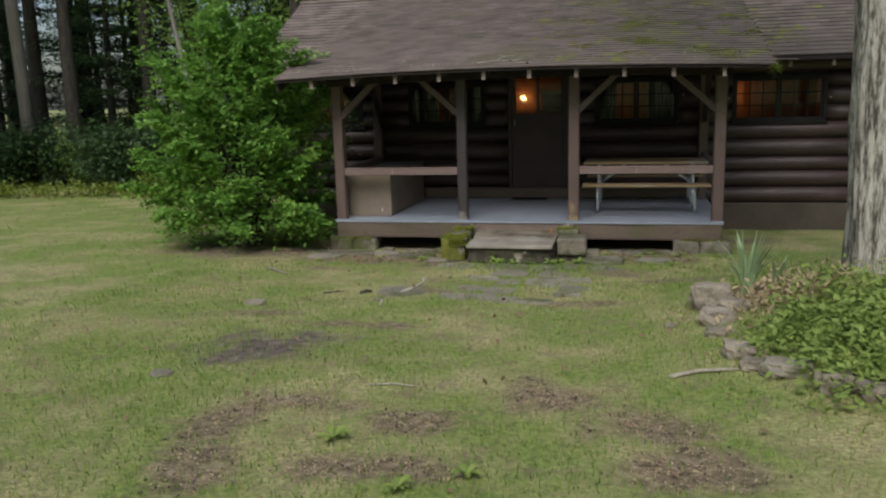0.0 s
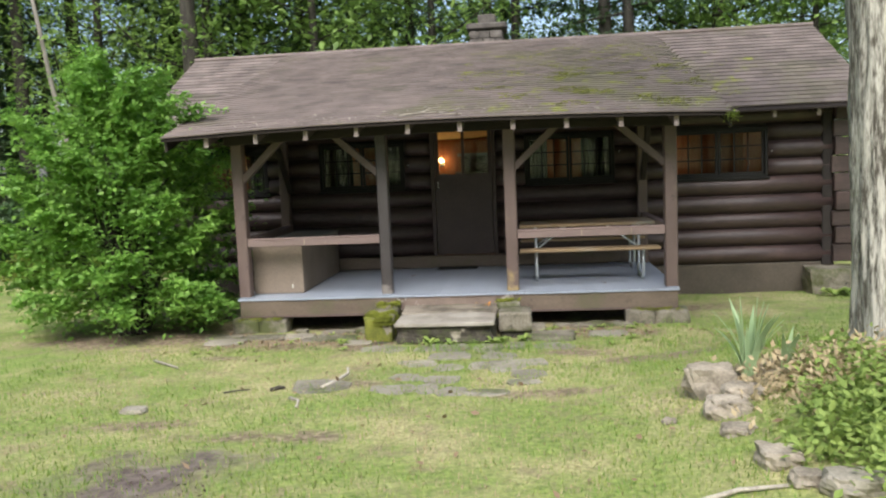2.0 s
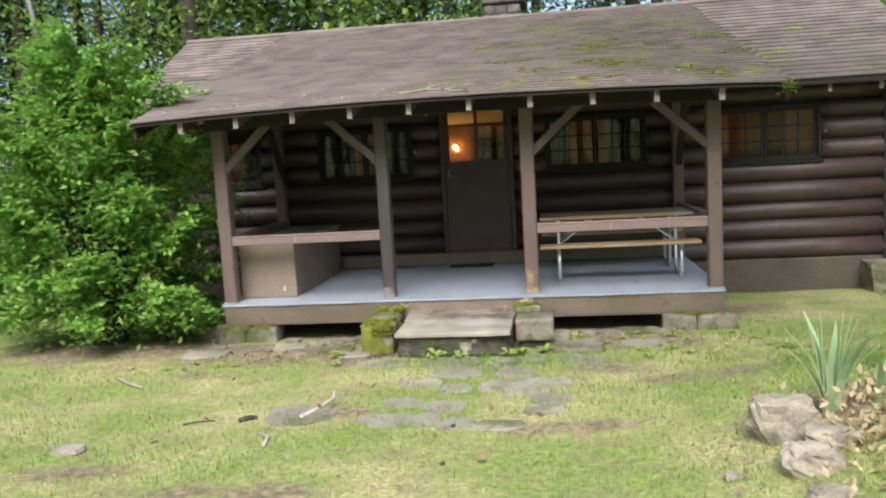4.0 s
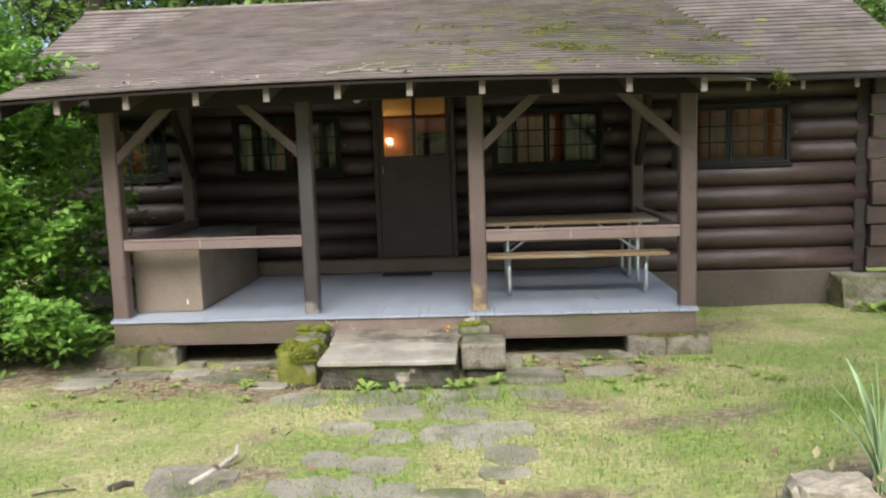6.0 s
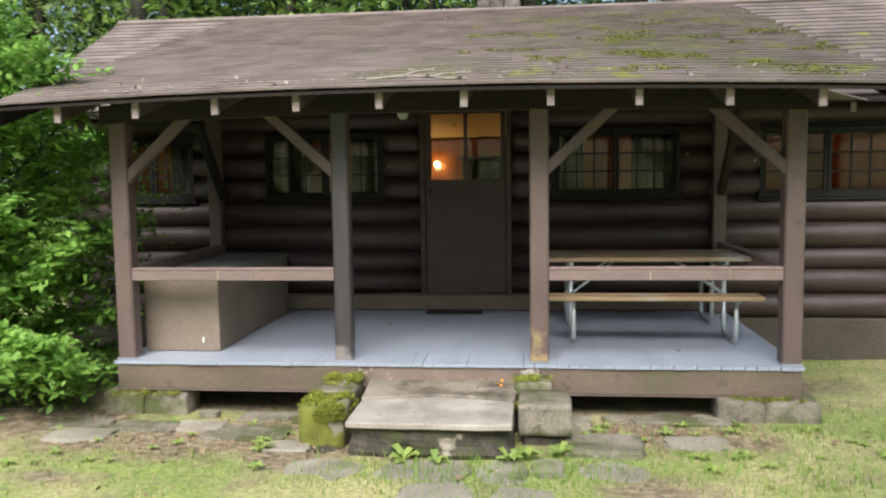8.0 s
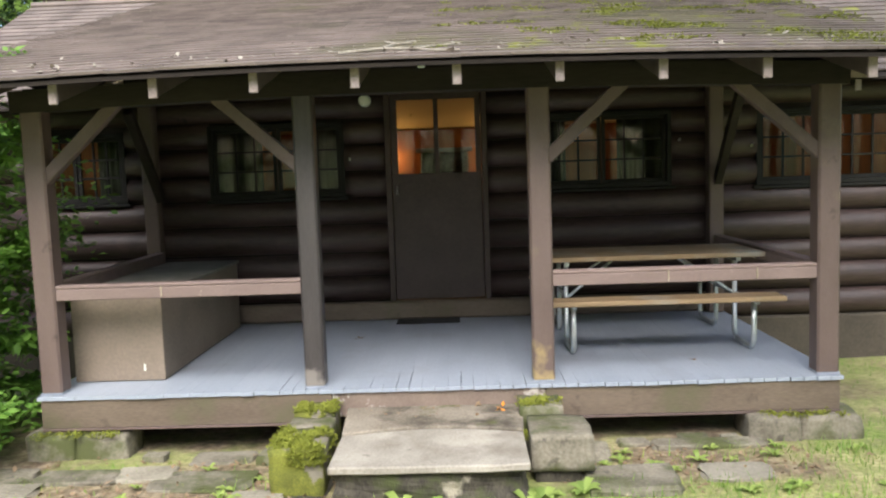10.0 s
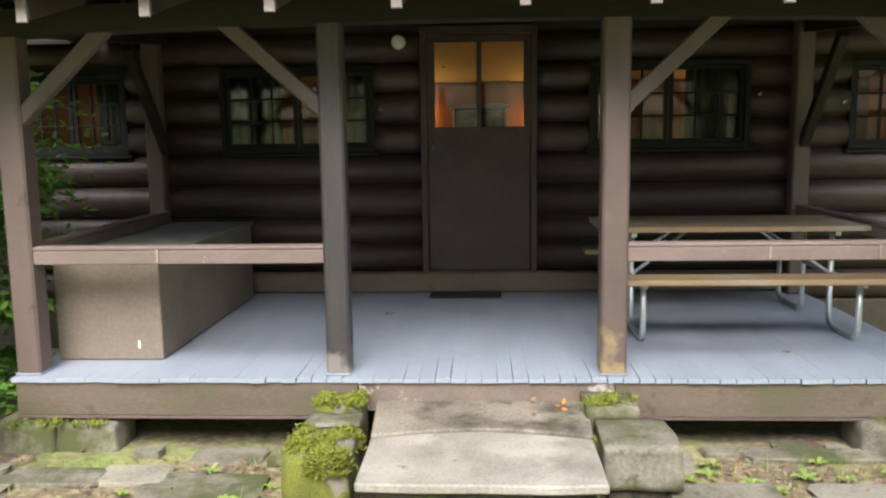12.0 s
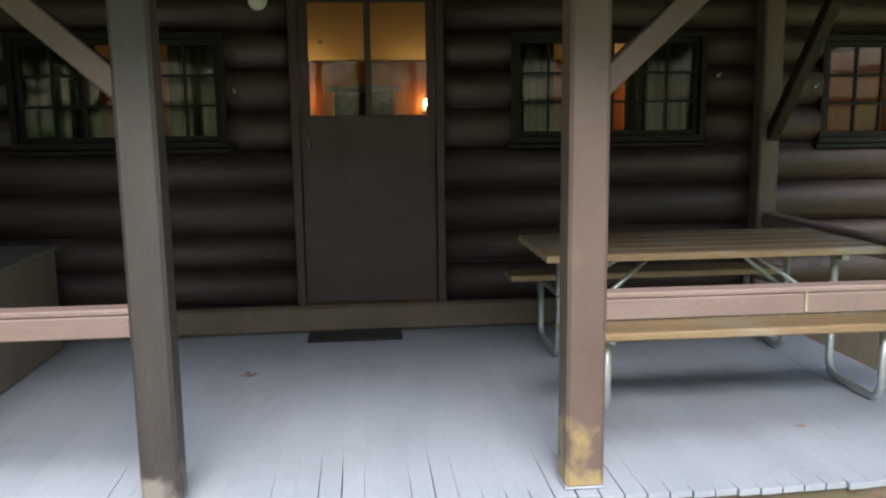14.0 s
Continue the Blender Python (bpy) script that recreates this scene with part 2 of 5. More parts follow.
def part(name, bm, material, parent, label="", smooth=False):
    """One bmesh, in world metres, as one mesh object under a thing or a part."""
    return link(name, finish(bm, name, material, ORIGIN[parent.name], smooth), parent, label)


def single(name, bm, material, label="", category="", group="", kind="", at=None, smooth=False):
    """A thing of one mesh."""
    at = Vector(at) if at else Vector((0, 0, 0))
    ob = link(name, finish(bm, name, material, at, smooth))
    ob.location = at
    ORIGIN[ob.name] = at
    return tagged(ob, label, category, group, kind)


def box(x0, y0, z0, x1, y1, z1, bevel=0.006, bm=None):
    bm = bm or bmesh.new()
    r = bmesh.ops.create_cube(bm, size=1.0)
    bmesh.ops.scale(bm, verts=r["verts"], vec=(x1 - x0, y1 - y0, z1 - z0))
    bmesh.ops.translate(bm, verts=r["verts"], vec=((x0 + x1) / 2, (y0 + y1) / 2, (z0 + z1) / 2))
    if bevel:
        edges = list({e for v in r["verts"] for e in v.link_edges})
        bmesh.ops.bevel(bm, geom=edges, offset=bevel, segments=1, affect="EDGES")
    return bm


def stick(a, b, w, d, bevel=0.006, bm=None, up=(0, 1, 0)):
    """A timber of section w x d from a to b."""
    bm = bm or bmesh.new()
    a, b = Vector(a), Vector(b)
    z = (b - a).normalized()
    x = Vector(up).cross(z).normalized()
    y = z.cross(x)
    m = Matrix((x, y, z)).transposed().to_4x4()
    m.translation = (a + b) / 2
    r = bmesh.ops.create_cube(bm, size=1.0, matrix=m @ Matrix.Diagonal((w, d, (b - a).length, 1)))
    if bevel:
        bmesh.ops.bevel(bm, geom=list({e for v in r["verts"] for e in v.link_edges}), offset=bevel, segments=1, affect="EDGES")
    return bm


def tube(points, radii, sides=8, bm=None, rough=0.0, cap=True):
    """A round pipe, limb or log along points; radii a number or one each."""
    bm = bm or bmesh.new()
    pts = [Vector(p) for p in points]
    if not isinstance(radii, (list, tuple)):
        radii = [radii] * len(pts)
    rings, ref = [], None
    for i, p in enumerate(pts):
        d = (pts[min(i + 1, len(pts) - 1)] - pts[max(i - 1, 0)]).normalized()
        if ref is None:
            ref = Vector((0, 0, 1)) if abs(d.z) < 0.8 else Vector((1, 0, 0))
        x = ref.cross(d).normalized()
        y = d.cross(x)
        ring = []
        for k in range(sides):
            a = 2 * math.pi * k / sides
            q = p + (x * math.cos(a) + y * math.sin(a)) * radii[i]
            if rough:
                q += (q - p) * rough * noise.noise(q * 3.1)
            ring.append(bm.verts.new(q))
        rings.append(ring)
    for r0, r1 in zip(rings, rings[1:]):
        for k in range(sides):
            bm.faces.new((r0[k], r0[(k + 1) % sides], r1[(k + 1) % sides], r1[k]))
    if cap:
        bm.faces.new(rings[0][::-1])
        bm.faces.new(rings[-1])
    return bm


def rock(centre, size, seed, flat=0.0, rough=0.28, cuts=2, square=0.5, bm=None):
    """A worn stone: a rounded block pushed about by noise."""
    bm = bm or bmesh.new()
    r = bmesh.ops.create_cube(bm, size=2.0)
    bmesh.ops.subdivide_edges(bm, edges=list({e for v in r["verts"] for e in v.link_edges}), cuts=cuts, use_grid_fill=True)
    vs = list(bm.verts)
    off = Vector((seed * 3.7, seed * 1.9, seed * 5.3))
    for v in vs:
        d = v.co.normalized()
        q = v.co.lerp(d * 1.2, 1 - square)
        q = q * (1 + rough * noise.noise(d * 1.6 + off) + rough * 0.4 * noise.noise(d * 4 + off) + rough * 0.16 * noise.noise(d * 9 + off))
        if flat:
            q.z = min(q.z, 1 - flat + 0.1 * noise.noise(d * 3 + off))
        v.co = Vector((q.x * size[0] / 2, q.y * size[1] / 2, q.z * size[2] / 2)) + Vector(centre)
    return bm


def from_arrays(name, verts, faces, material, parent=None, label="", mats_index=None, smooth=False):
    me = bpy.data.meshes.new(name)
    me.from_pydata(verts.tolist() if hasattr(verts, "tolist") else verts, [], faces.tolist() if hasattr(faces, "tolist") else faces)
    for m in material if isinstance(material, (list, tuple)) else [material]:
        me.materials.append(m)
    if mats_index is not None:
        me.polygons.foreach_set("material_index", np.asarray(mats_index, dtype=np.int32))
    if smooth:
        me.shade_smooth()
    return link(name, me, parent, label)


def leaf_arrays(centres, counts, spread, size, rngl, droop=0.35):
    """Leaves as folded rhombs scattered round clump centres."""
    c = np.repeat(np.asarray(centres, float), counts, axis=0)
    n = len(c)
    p = c + rngl.normal(0, 1, (n, 3)) * np.asarray(spread)
    d = rngl.normal(0, 1, (n, 3))
    d[:, 2] = d[:, 2] * 0.4 - droop
    d /= np.linalg.norm(d, axis=1)[:, None]
    up = rngl.normal(0, 0.36, (n, 3)) + np.array([0, 0, 1.0])
    s = np.cross(d, up)
    s /= np.linalg.norm(s, axis=1)[:, None] + 1e-9
    ln = (size * rngl.uniform(0.6, 1.3, n))[:, None]
    nrm = np.cross(s, d)
    a, b = p, p + d * ln
    m1 = p + d * ln * 0.45 + s * ln * 0.27 + nrm * ln * 0.05
    m2 = p + d * ln * 0.45 - s * ln * 0.27 + nrm * ln * 0.05
    v = np.stack([a, m1, b, m2], 1).reshape(-1, 3)
    i = np.arange(n)[:, None] * 4
    f = np.concatenate([i + np.array([[0, 1, 2]]), i + np.array([[0, 2, 3]])], 1).reshape(-1, 3)
    return v, f


# ---- the lie of the land ----
def ground_z(x, y):
    z = -0.27 + (0.05 * (8.6 - y) if y < 8.6 else -0.035 * (min(y, 19) - 8.6))
    z += 0.46 * math.exp(-(((x - 2.3) / 1.25) ** 2 + ((y - 6.3) / 2.0) ** 2))
    z += 0.03 * noise.noise(Vector((x * 0.7, y * 0.7, 0))) + 0.012 * noise.noise(Vector((x * 2.6, y * 2.6, 4)))
    if y < -4:
        z += 0.02 * (y + 4)
    return z


# bare patches: x, y, half-widths, kind (grey dirt 0, brown mulch 1)
PATCHES = [(-2.62, 5.0, 0.66, 0.56, 0), (-2.2, 5.9, 0.8, 0.14, 1), (-1.95, 2.65, 0.26, 0.40, 1), (-2.12, 3.30, 0.24, 0.42, 1), (-1.85, 3.72, 0.40, 0.16, 1), (-1.0, 3.55, 0.42, 0.22, 1),
           (-0.35, 4.2, 0.16, 0.34, 1), (-0.15, 4.05, 0.30, 0.24, 1), (0.36, 3.6, 0.40, 0.28, 1), (0.60, 3.05, 0.36, 0.32, 1), (-1.03, 2.79, 0.46, 0.18, 1), (-2.4, 9.8, 1.3, 0.6, 1), (-5.2, 10.3, 1.5, 1.0, 2),
           (0.5, 10.1, 0.9, 0.4, 1), (-2.1, 7.55, 0.42, 0.20, 1), (1.35, 6.7, 0.55, 0.42, 1), (0.2, 8.95, 0.35, 0.26, 1), (-3.6, 8.95, 0.4, 0.14, 1), (-1.3, 11.75, 3.1, 1.45, 2), (1.0, 8.4, 0.55, 0.30, 1), (-3.2, 9.7, 0.9, 0.45, 1), (-0.2, 7.1, 0.5, 0.12, 1), (-3.3, 6.2, 0.5, 0.16, 1)]


def bare(x, y):
    best, kind = 0.0, 0
    for cx, cy, rx, ry, k in PATCHES:
        d = ((x - cx) / rx) ** 2 + ((y - cy) / ry) ** 2
        m = max(0.0, min(1.0, 1.35 - d + 1.0 * noise.noise(Vector((x * 2.6, y * 2.6, cx))) + 0.7 * noise.noise(Vector((x * 8, y * 8, cx)))))
        if m > best:
            best, kind = m, k
    return best, kind


GROUND = bpy.data.materials.new("lawn soil")
GROUND.use_nodes = True
gt = GROUND.node_tree
gN, gL = gt.nodes, gt.links
gbsdf = gN["Principled BSDF"]
gbsdf.inputs["Roughness"].default_value = 0.95
gpos = gN.new("ShaderNodeNewGeometry")


def gnoise(scale, detail=6, rough=0.6):
    n = gN.new("ShaderNodeTexNoise")
    n.inputs["Scale"].default_value, n.inputs["Detail"].default_value, n.inputs["Roughness"].default_value = scale, detail, rough
    gL.new(gpos.outputs["Position"], n.inputs["Vector"])
    return n.outputs["Fac"]


def gramp(fac, stops):
    r = gN.new("ShaderNodeValToRGB")
    for i, (p, c) in enumerate(stops):
        e = r.color_ramp.elements[i] if i < 2 else r.color_ramp.elements.new(p)
        e.position, e.color = p, (*c, 1)
    gL.new(fac, r.inputs["Fac"])
    return r.outputs["Color"]


def gmix(fac, a, b):
    m = gN.new("ShaderNodeMix")
    m.data_type = "RGBA"
    gL.new(fac, m.inputs["Factor"])
    gL.new(a, m.inputs["A"])
    gL.new(b, m.inputs["B"])
    return m.outputs["Result"]


tmap = gN.new("ShaderNodeMapRange")
tmap.inputs["From Min"].default_value, tmap.inputs["From Max"].default_value = 0.43, 0.60
gL.new(gnoise(0.9, 8, 0.65), tmap.inputs["Value"])
turf = gmix(tmap.outputs["Result"], gramp(gnoise(22), [(0.3, (0.10, 0.15, 0.03)), (0.7, (0.30, 0.375, 0.095))]), gramp(gnoise(30), [(0.3, (0.18, 0.17, 0.07)), (0.7, (0.54, 0.50, 0.24))]))
worn = gN.new("ShaderNodeMapRange")
worn.inputs["From Min"].default_value, worn.inputs["From Max"].default_value, worn.inputs["To Max"].default_value = 0.52, 0.68, 0.8
gL.new(gnoise(3.2, 8, 0.7), worn.inputs["Value"])
turf = gmix(worn.outputs["Result"], turf, gramp(gnoise(40), [(0.3, (0.10, 0.08, 0.045)), (0.7, (0.34, 0.27, 0.17))]))
soil = gramp(gnoise(14), [(0.3, (0.075, 0.052, 0.036)), (0.5, (0.21, 0.155, 0.105)), (0.70, (0.40, 0.32, 0.22))])
grey = gramp(gnoise(9), [(0.3, (0.075, 0.053, 0.044)), (0.55, (0.17, 0.135, 0.115)), (0.75, (0.29, 0.245, 0.21))])
attr = gN.new("ShaderNodeAttribute")
attr.attribute_name = "bare"
sep = gN.new("ShaderNodeSeparateColor")
gL.new(attr.outputs["Color"], sep.inputs["Color"])
col = gmix(sep.outputs["Red"], turf, soil)
col = gmix(sep.outputs["Green"], col, grey)
gL.new(col, gbsdf.inputs["Base Color"])
gbump = gN.new("ShaderNodeBump")
gbump.inputs["Strength"].default_value, gbump.inputs["Distance"].default_value = 0.7, 0.03
gL.new(gnoise(26), gbump.inputs["Height"])
gL.new(gbump.outputs["Normal"], gbsdf.inputs["Normal"])


def spaced(a, b, near0, near1, fine):
    """Grid lines: fine near the walk, widening outwards."""
    out = [near0]
    step = fine
    while out[0] > a:
        step *= 1.25
        out.insert(0, out[0] - step)
    while out[-1] < near1:
        out.append(out[-1] + fine)
    step = fine
    while out[-1] < b:
        step *= 1.25
        out.append(out[-1] + step)
    return out


gx, gy = spaced(-400, 400, -6, 4, 0.09), spaced(-400, 400, -1, 11, 0.09)
gv = [(x, y, ground_z(x, y)) for y in gy for x in gx]
gw = len(gx)
gf = [(j * gw + i, j * gw + i + 1, (j + 1) * gw + i + 1, (j + 1) * gw + i) for j in range(len(gy) - 1) for i in range(gw - 1)]
ground = from_arrays("ground", gv, gf, GROUND, smooth=True)
tagged(ground, "patchy yellow-green lawn with bare brown dirt patches", "lawn", kind="structure")
ca = ground.data.color_attributes.new("bare", "FLOAT_COLOR", "POINT")
vals = []
for x, y, z in gv:
    m, k = bare(x, y) if -8 < x < 5 and -2 < y < 12 else (0.0, 0)
    vals += [m * (0.92 if k == 1 else 1.0) if k != 0 else 0.0, m * 1.0 if k == 0 else 0.0, 0.0, 1.0]
ca.data.foreach_set("color", vals)


# ---- cabin: log walls ----
LEVELS = [0.02, 0.29, 0.55, 0.785, 1.07, 1.34, 1.60, 1.87, 2.12, 2.38]
WALL_Y, X0, X1, YB = 13.30, -5.95, 4.20, 17.75
OPEN = {"door_1": (-1.79, -0.78, 0.10, 2.42), "window_1": (-3.56, -2.20, 1.36, 2.10), "window_2": (-0.33, 1.03, 1.36, 2.10),
        "window_3": (1.86, 3.28, 1.33, 2.07), "window_4": (-5.42, -4.40, 1.36, 2.06)}


def log(a, b, r, seed):
    n = 5
    pts, rad = [], []
    a, b = Vector(a), Vector(b)
    for i in range(n):
        f = i / (n - 1)
        p = a.lerp(b, f)
        p.z += 0.012 * noise.noise(Vector((p.x * 0.8, p.y * 0.8, seed)))
        pts.append(p)
        rad.append(r * (1 + 0.05 * noise.noise(Vector((p.x, p.y, seed * 2.1)))))
    return tube(pts, rad, 12)


def spans(x0, x1, z, holes):
    out = [(x0, x1)]
    for h0, h1, hz0, hz1 in holes:
        if hz0 + 0.03 < z < hz1 - 0.03:
            out = [s for a, b in out for s in ((a, min(b, h0)), (max(a, h1), b)) if s[1] - s[0] > 0.06]
    return out


front = thing("wall_front", (0, WALL_Y, 0), "dark brown stained log wall of a cabin", "log wall", kind="structure")
for (z0, z1) in zip(LEVELS, LEVELS[1:]):
    for a, b in spans(X0 - 0.05, X1 + 0.05, (z0 + z1) / 2, OPEN.values()):
        part("log", log((a, WALL_Y, (z0 + z1) / 2), (b, WALL_Y, (z0 + z1) / 2), (z1 - z0) / 2 + 0.004, z0 * 7 + a), LOG, front, smooth=True)
core = bmesh.new()
cuts = sorted({X0, X1, *[v for o in OPEN.values() for v in o[:2]]})
for a, b in zip(cuts, cuts[1:]):
    solid = [(0.0, 2.48)]
    for h0, h1, hz0, hz1 in OPEN.values():
        if h0 <= (a + b) / 2 <= h1:
            solid = [(0.0, hz0), (hz1, 2.48)]
    for z0, z1 in solid:
        if z1 > z0:
            box(a, WALL_Y - 0.035, z0, b, WALL_Y + 0.10, z1, 0, core)
part("chinking", core, CHINK, front)
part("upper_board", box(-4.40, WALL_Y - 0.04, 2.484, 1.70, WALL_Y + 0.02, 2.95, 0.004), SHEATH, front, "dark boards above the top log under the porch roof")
part("sill_log", box(-4.15, WALL_Y - 0.17, 0.105, 1.45, WALL_Y - 0.10, 0.29, 0.02), FASCIA, front, "brown painted sill board with flaking paint")
for nm, xa in (("wall_left", X0), ("wall_right", X1)):
    w = thing(nm, (xa, WALL_Y, 0), "dark brown stained log end wall", "log wall", kind="structure")
    for i, (z0, z1) in enumerate(zip(LEVELS, LEVELS[1:])):
        part("log", log((xa, WALL_Y - 0.02, (z0 + z1) / 2), (xa, YB + 0.1, (z0 + z1) / 2), (z1 - z0) / 2, z0 + xa), LOG, w, smooth=True)
    g = bmesh.new()
    vs = [g.verts.new(p) for p in ((xa - 0.06, WALL_Y, 0), (xa - 0.06, YB, 0), (xa - 0.06, YB, 2.5), (xa - 0.06, 15.6, 3.62), (xa - 0.06, WALL_Y, 2.5))]
    f = g.faces.new(vs)
    r = bmesh.ops.extrude_face_region(g, geom=[f])
    bmesh.ops.translate(g, verts=[v for v in r["geom"] if isinstance(v, bmesh.types.BMVert)], vec=(0.12, 0, 0))
    bmesh.ops.recalc_face_normals(g, faces=g.faces)
    part("gable_board", g, CHINK, w)
single("wall_back", box(X0, YB, -0.4, X1, YB + 0.14, 2.6, 0), CHINK, "dark back wall of the cabin", "wall", kind="structure")
# the corner: a recessed dark post, then squared ends of the side logs stacked beyond it
single("trim", box(4.06, WALL_Y - 0.13, -0.02, 4.20, WALL_Y - 0.05, 2.3, 0.01), CHINK, "dark recessed corner post of the log wall", "trim", kind="structure")
corner = thing("log_corner", (4.4, WALL_Y - 0.1, 0.0), "stacked hewn square log ends at the cabin corner", "log corner", kind="structure")
for i, (z0, z1) in enumerate(zip(LEVELS, LEVELS[1:])):
    w = (0.0, 0.025, -0.01, 0.03, 0.01, -0.02, 0.02, 0.0, 0.03)[i]
    part("log_end", box(4.19 + w, WALL_Y - 0.20 - w, z0 + 0.008, 4.62 + w * 0.6, WALL_Y + 0.02, z1 - 0.004, 0.012), LOG, corner)
for x0, x1, nm in ((X0 - 0.05, -4.06, "foundation"), (1.50, X1 + 0.05, "foundation")):
    single(nm, box(x0, WALL_Y - 0.09, -0.75, x1, WALL_Y + 0.12, 0.02, 0.02), FOUND, "brown painted masonry foundation under the log wall", "foundation", kind="structure")
single("foundation", box(-4.06, WALL_Y - 0.02, -0.75, 1.50, WALL_Y + 0.12, 0.02, 0), FOUND, "dark foundation under the porch", "foundation", kind="structure")


def window(name, x0, x1, z0, z1, y, lights=3, rows=3):
    w = thing(name, ((x0 + x1) / 2, y, z0), "dark-painted double casement window with small square panes", "window", kind="structure")
    f = bmesh.new()
    t = 0.042
    box(x0, y - 0.02, z0, x1, y + 0.13, z0 + t, 0.004, f)
    box(x0, y - 0.02, z1 - t, x1, y + 0.13, z1, 0.004, f)
    box(x0, y - 0.02, z0 + t, x0 + t, y + 0.13, z1 - t, 0.004, f)
    box(x1 - t, y - 0.02, z0 + t, x1, y + 0.13, z1 - t, 0.004, f)
    part("window_frame", f, FRAME, w)
    part("window_sill", box(x0 - 0.03, y - 0.045, z0 - 0.035, x1 + 0.03, y + 0.02, z0 - 0.004, 0.006), FRAME, w)
    mid = (x0 + x1) / 2
    for a, b in ((x0 + t, mid - 0.004), (mid + 0.004, x1 - t)):
        s = bmesh.new()
        e = 0.036
        za, zb = z0 + t, z1 - t
        box(a, y + 0.02, za, b, y + 0.06, za + e, 0.003, s)
        box(a, y + 0.02, zb - e, b, y + 0.06, zb, 0.003, s)
        box(a, y + 0.02, za + e, a + e, y + 0.06, zb - e, 0.003, s)
        box(b - e, y + 0.02, za + e, b, y + 0.06, zb - e, 0.003, s)
        sash = part("sash", s, FRAME, w)
        for i in range(1, lights):
            x = a + e + (b - a - 2 * e) * i / lights
            part("muntin", box(x - 0.009, y + 0.024, za + e, x + 0.009, y + 0.054, zb - e, 0.002), FRAME, sash)
        for i in range(1, rows):
            z = za + e + (zb - za - 2 * e) * i / rows
            part("muntin", box(a + e, y + 0.026, z - 0.009, b - e, y + 0.052, z + 0.009, 0.002), FRAME, sash)
        pane = part("pane", box(a + e - 0.01, y + 0.038, za + e - 0.01, b - e + 0.01, y + 0.042, zb - e + 0.01, 0), GLASS, sash)
        pane.visible_shadow = False
    return w


for nm in ("window_1", "window_2", "window_3", "window_4"):
    x0, x1, z0, z1 = OPEN[nm]
    window(nm, x0, x1, z0, z1, WALL_Y - 0.10)

# ---- the door ----
dx0, dx1, dz0, dz1 = -1.79, -0.78, 0.29, 2.42
DY = WALL_Y - 0.11
door = thing("door_1", (-1.285, DY, 0.29), "dark brown cabin door with two tall panes lit from inside", "door", kind="structure")
fr = bmesh.new()
box(dx0, DY - 0.03, dz0, dx0 + 0.055, DY + 0.16, dz1, 0.004, fr)
box(dx1 - 0.055, DY - 0.03, dz0, dx1, DY + 0.16, dz1, 0.004, fr)
box(dx0 + 0.055, DY - 0.03, dz1 - 0.07, dx1 - 0.055, DY + 0.16, dz1, 0.004, fr)
part("door_frame", fr, DOOR, door)
lf = bmesh.new()
a, b = dx0 + 0.06, dx1 - 0.06
ga, gbx, gz0, gz1 = -1.665, -0.895, 1.56, 2.285
box(a, DY, dz0 + 0.01, b, DY + 0.04, gz0, 0.004, lf)
box(a, DY, gz1, b, DY + 0.04, dz1 - 0.075, 0.004, lf)
box(a, DY, gz0, ga, DY + 0.04, gz1, 0.003, lf)
box(gbx, DY, gz0, b, DY + 0.04, gz1, 0.003, lf)
leaf = part("door_leaf", lf, DOOR, door)
part("muntin", box(-1.302, DY - 0.004, gz0, -1.258, DY + 0.044, gz1, 0.003), DOOR, leaf)
for p0, p1 in ((ga, -1.302), (-1.258, gbx)):
    pn = part("pane", box(p0 - 0.01, DY + 0.018, gz0 - 0.01, p1 + 0.01, DY + 0.022, gz1 + 0.01, 0), GLASS, leaf)
    pn.visible_shadow = False
hb = tube([(-1.68, DY, 1.36), (-1.68, DY - 0.045, 1.36), (-1.68, DY - 0.045, 1.44), (-1.68, DY, 1.44)], 0.009, 8)
part("door_handle", hb, METAL, door, "small nickel pull handle", smooth=True)
part("hinge", box(-0.835, DY - 0.012, 0.58, -0.820, DY + 0.0, 0.67, 0.002), METAL, door, "nickel hinge")
part("hinge", box(-0.835, DY - 0.012, 2.12, -0.820, DY + 0.0, 2.21, 0.002), METAL, door, "nickel hinge")

# ---- inside the cabin: seen through panes only ----
single("floor_inside", box(X0, WALL_Y + 0.1, -0.06, X1, YB, 0.12, 0), DARKFLOOR, "dark wooden cabin floor", "floor", kind="structure")
single("wall_lining", box(X0 + 0.13, YB - 0.10, 0.12, X1 - 0.13, YB - 0.004, 2.22, 0), PINEWALL, "orange pine panelling on the back wall", "wall", kind="structure")
for xa, s in ((X0 + 0.13, 1), (X1 - 0.13, -1)):
    single("wall_lining", box(min(xa, xa + 0.03 * s), WALL_Y + 0.14, 0.12, max(xa, xa + 0.03 * s), YB - 0.1, 2.22, 0), PINEWALL, "orange pine panelling on an end wall", "wall", kind="structure")
cb = bmesh.new()
for y0, z0, y1, z1 in ((YB - 0.05, 2.22, 15.6, 3.3), (15.6, 3.3, WALL_Y + 0.12, 2.5)):
    vs = [cb.verts.new(p) for p in ((X0 + 0.08, y0, z0), (X1 - 0.08, y0, z0), (X1 - 0.08, y1, z1), (X0 + 0.08, y1, z1))]
    f = cb.faces.new(vs)
    r = bmesh.ops.extrude_face_region(cb, geom=[f])
    bmesh.ops.translate(cb, verts=[v for v in r["geom"] if isinstance(v, bmesh.types.BMVert)], vec=(0, 0, 0.05))
bmesh.ops.recalc_face_normals(cb, faces=cb.faces)
single("ceiling", cb, CREAM, "cream painted sloping ceiling inside the cabin", "ceiling", kind="structure")
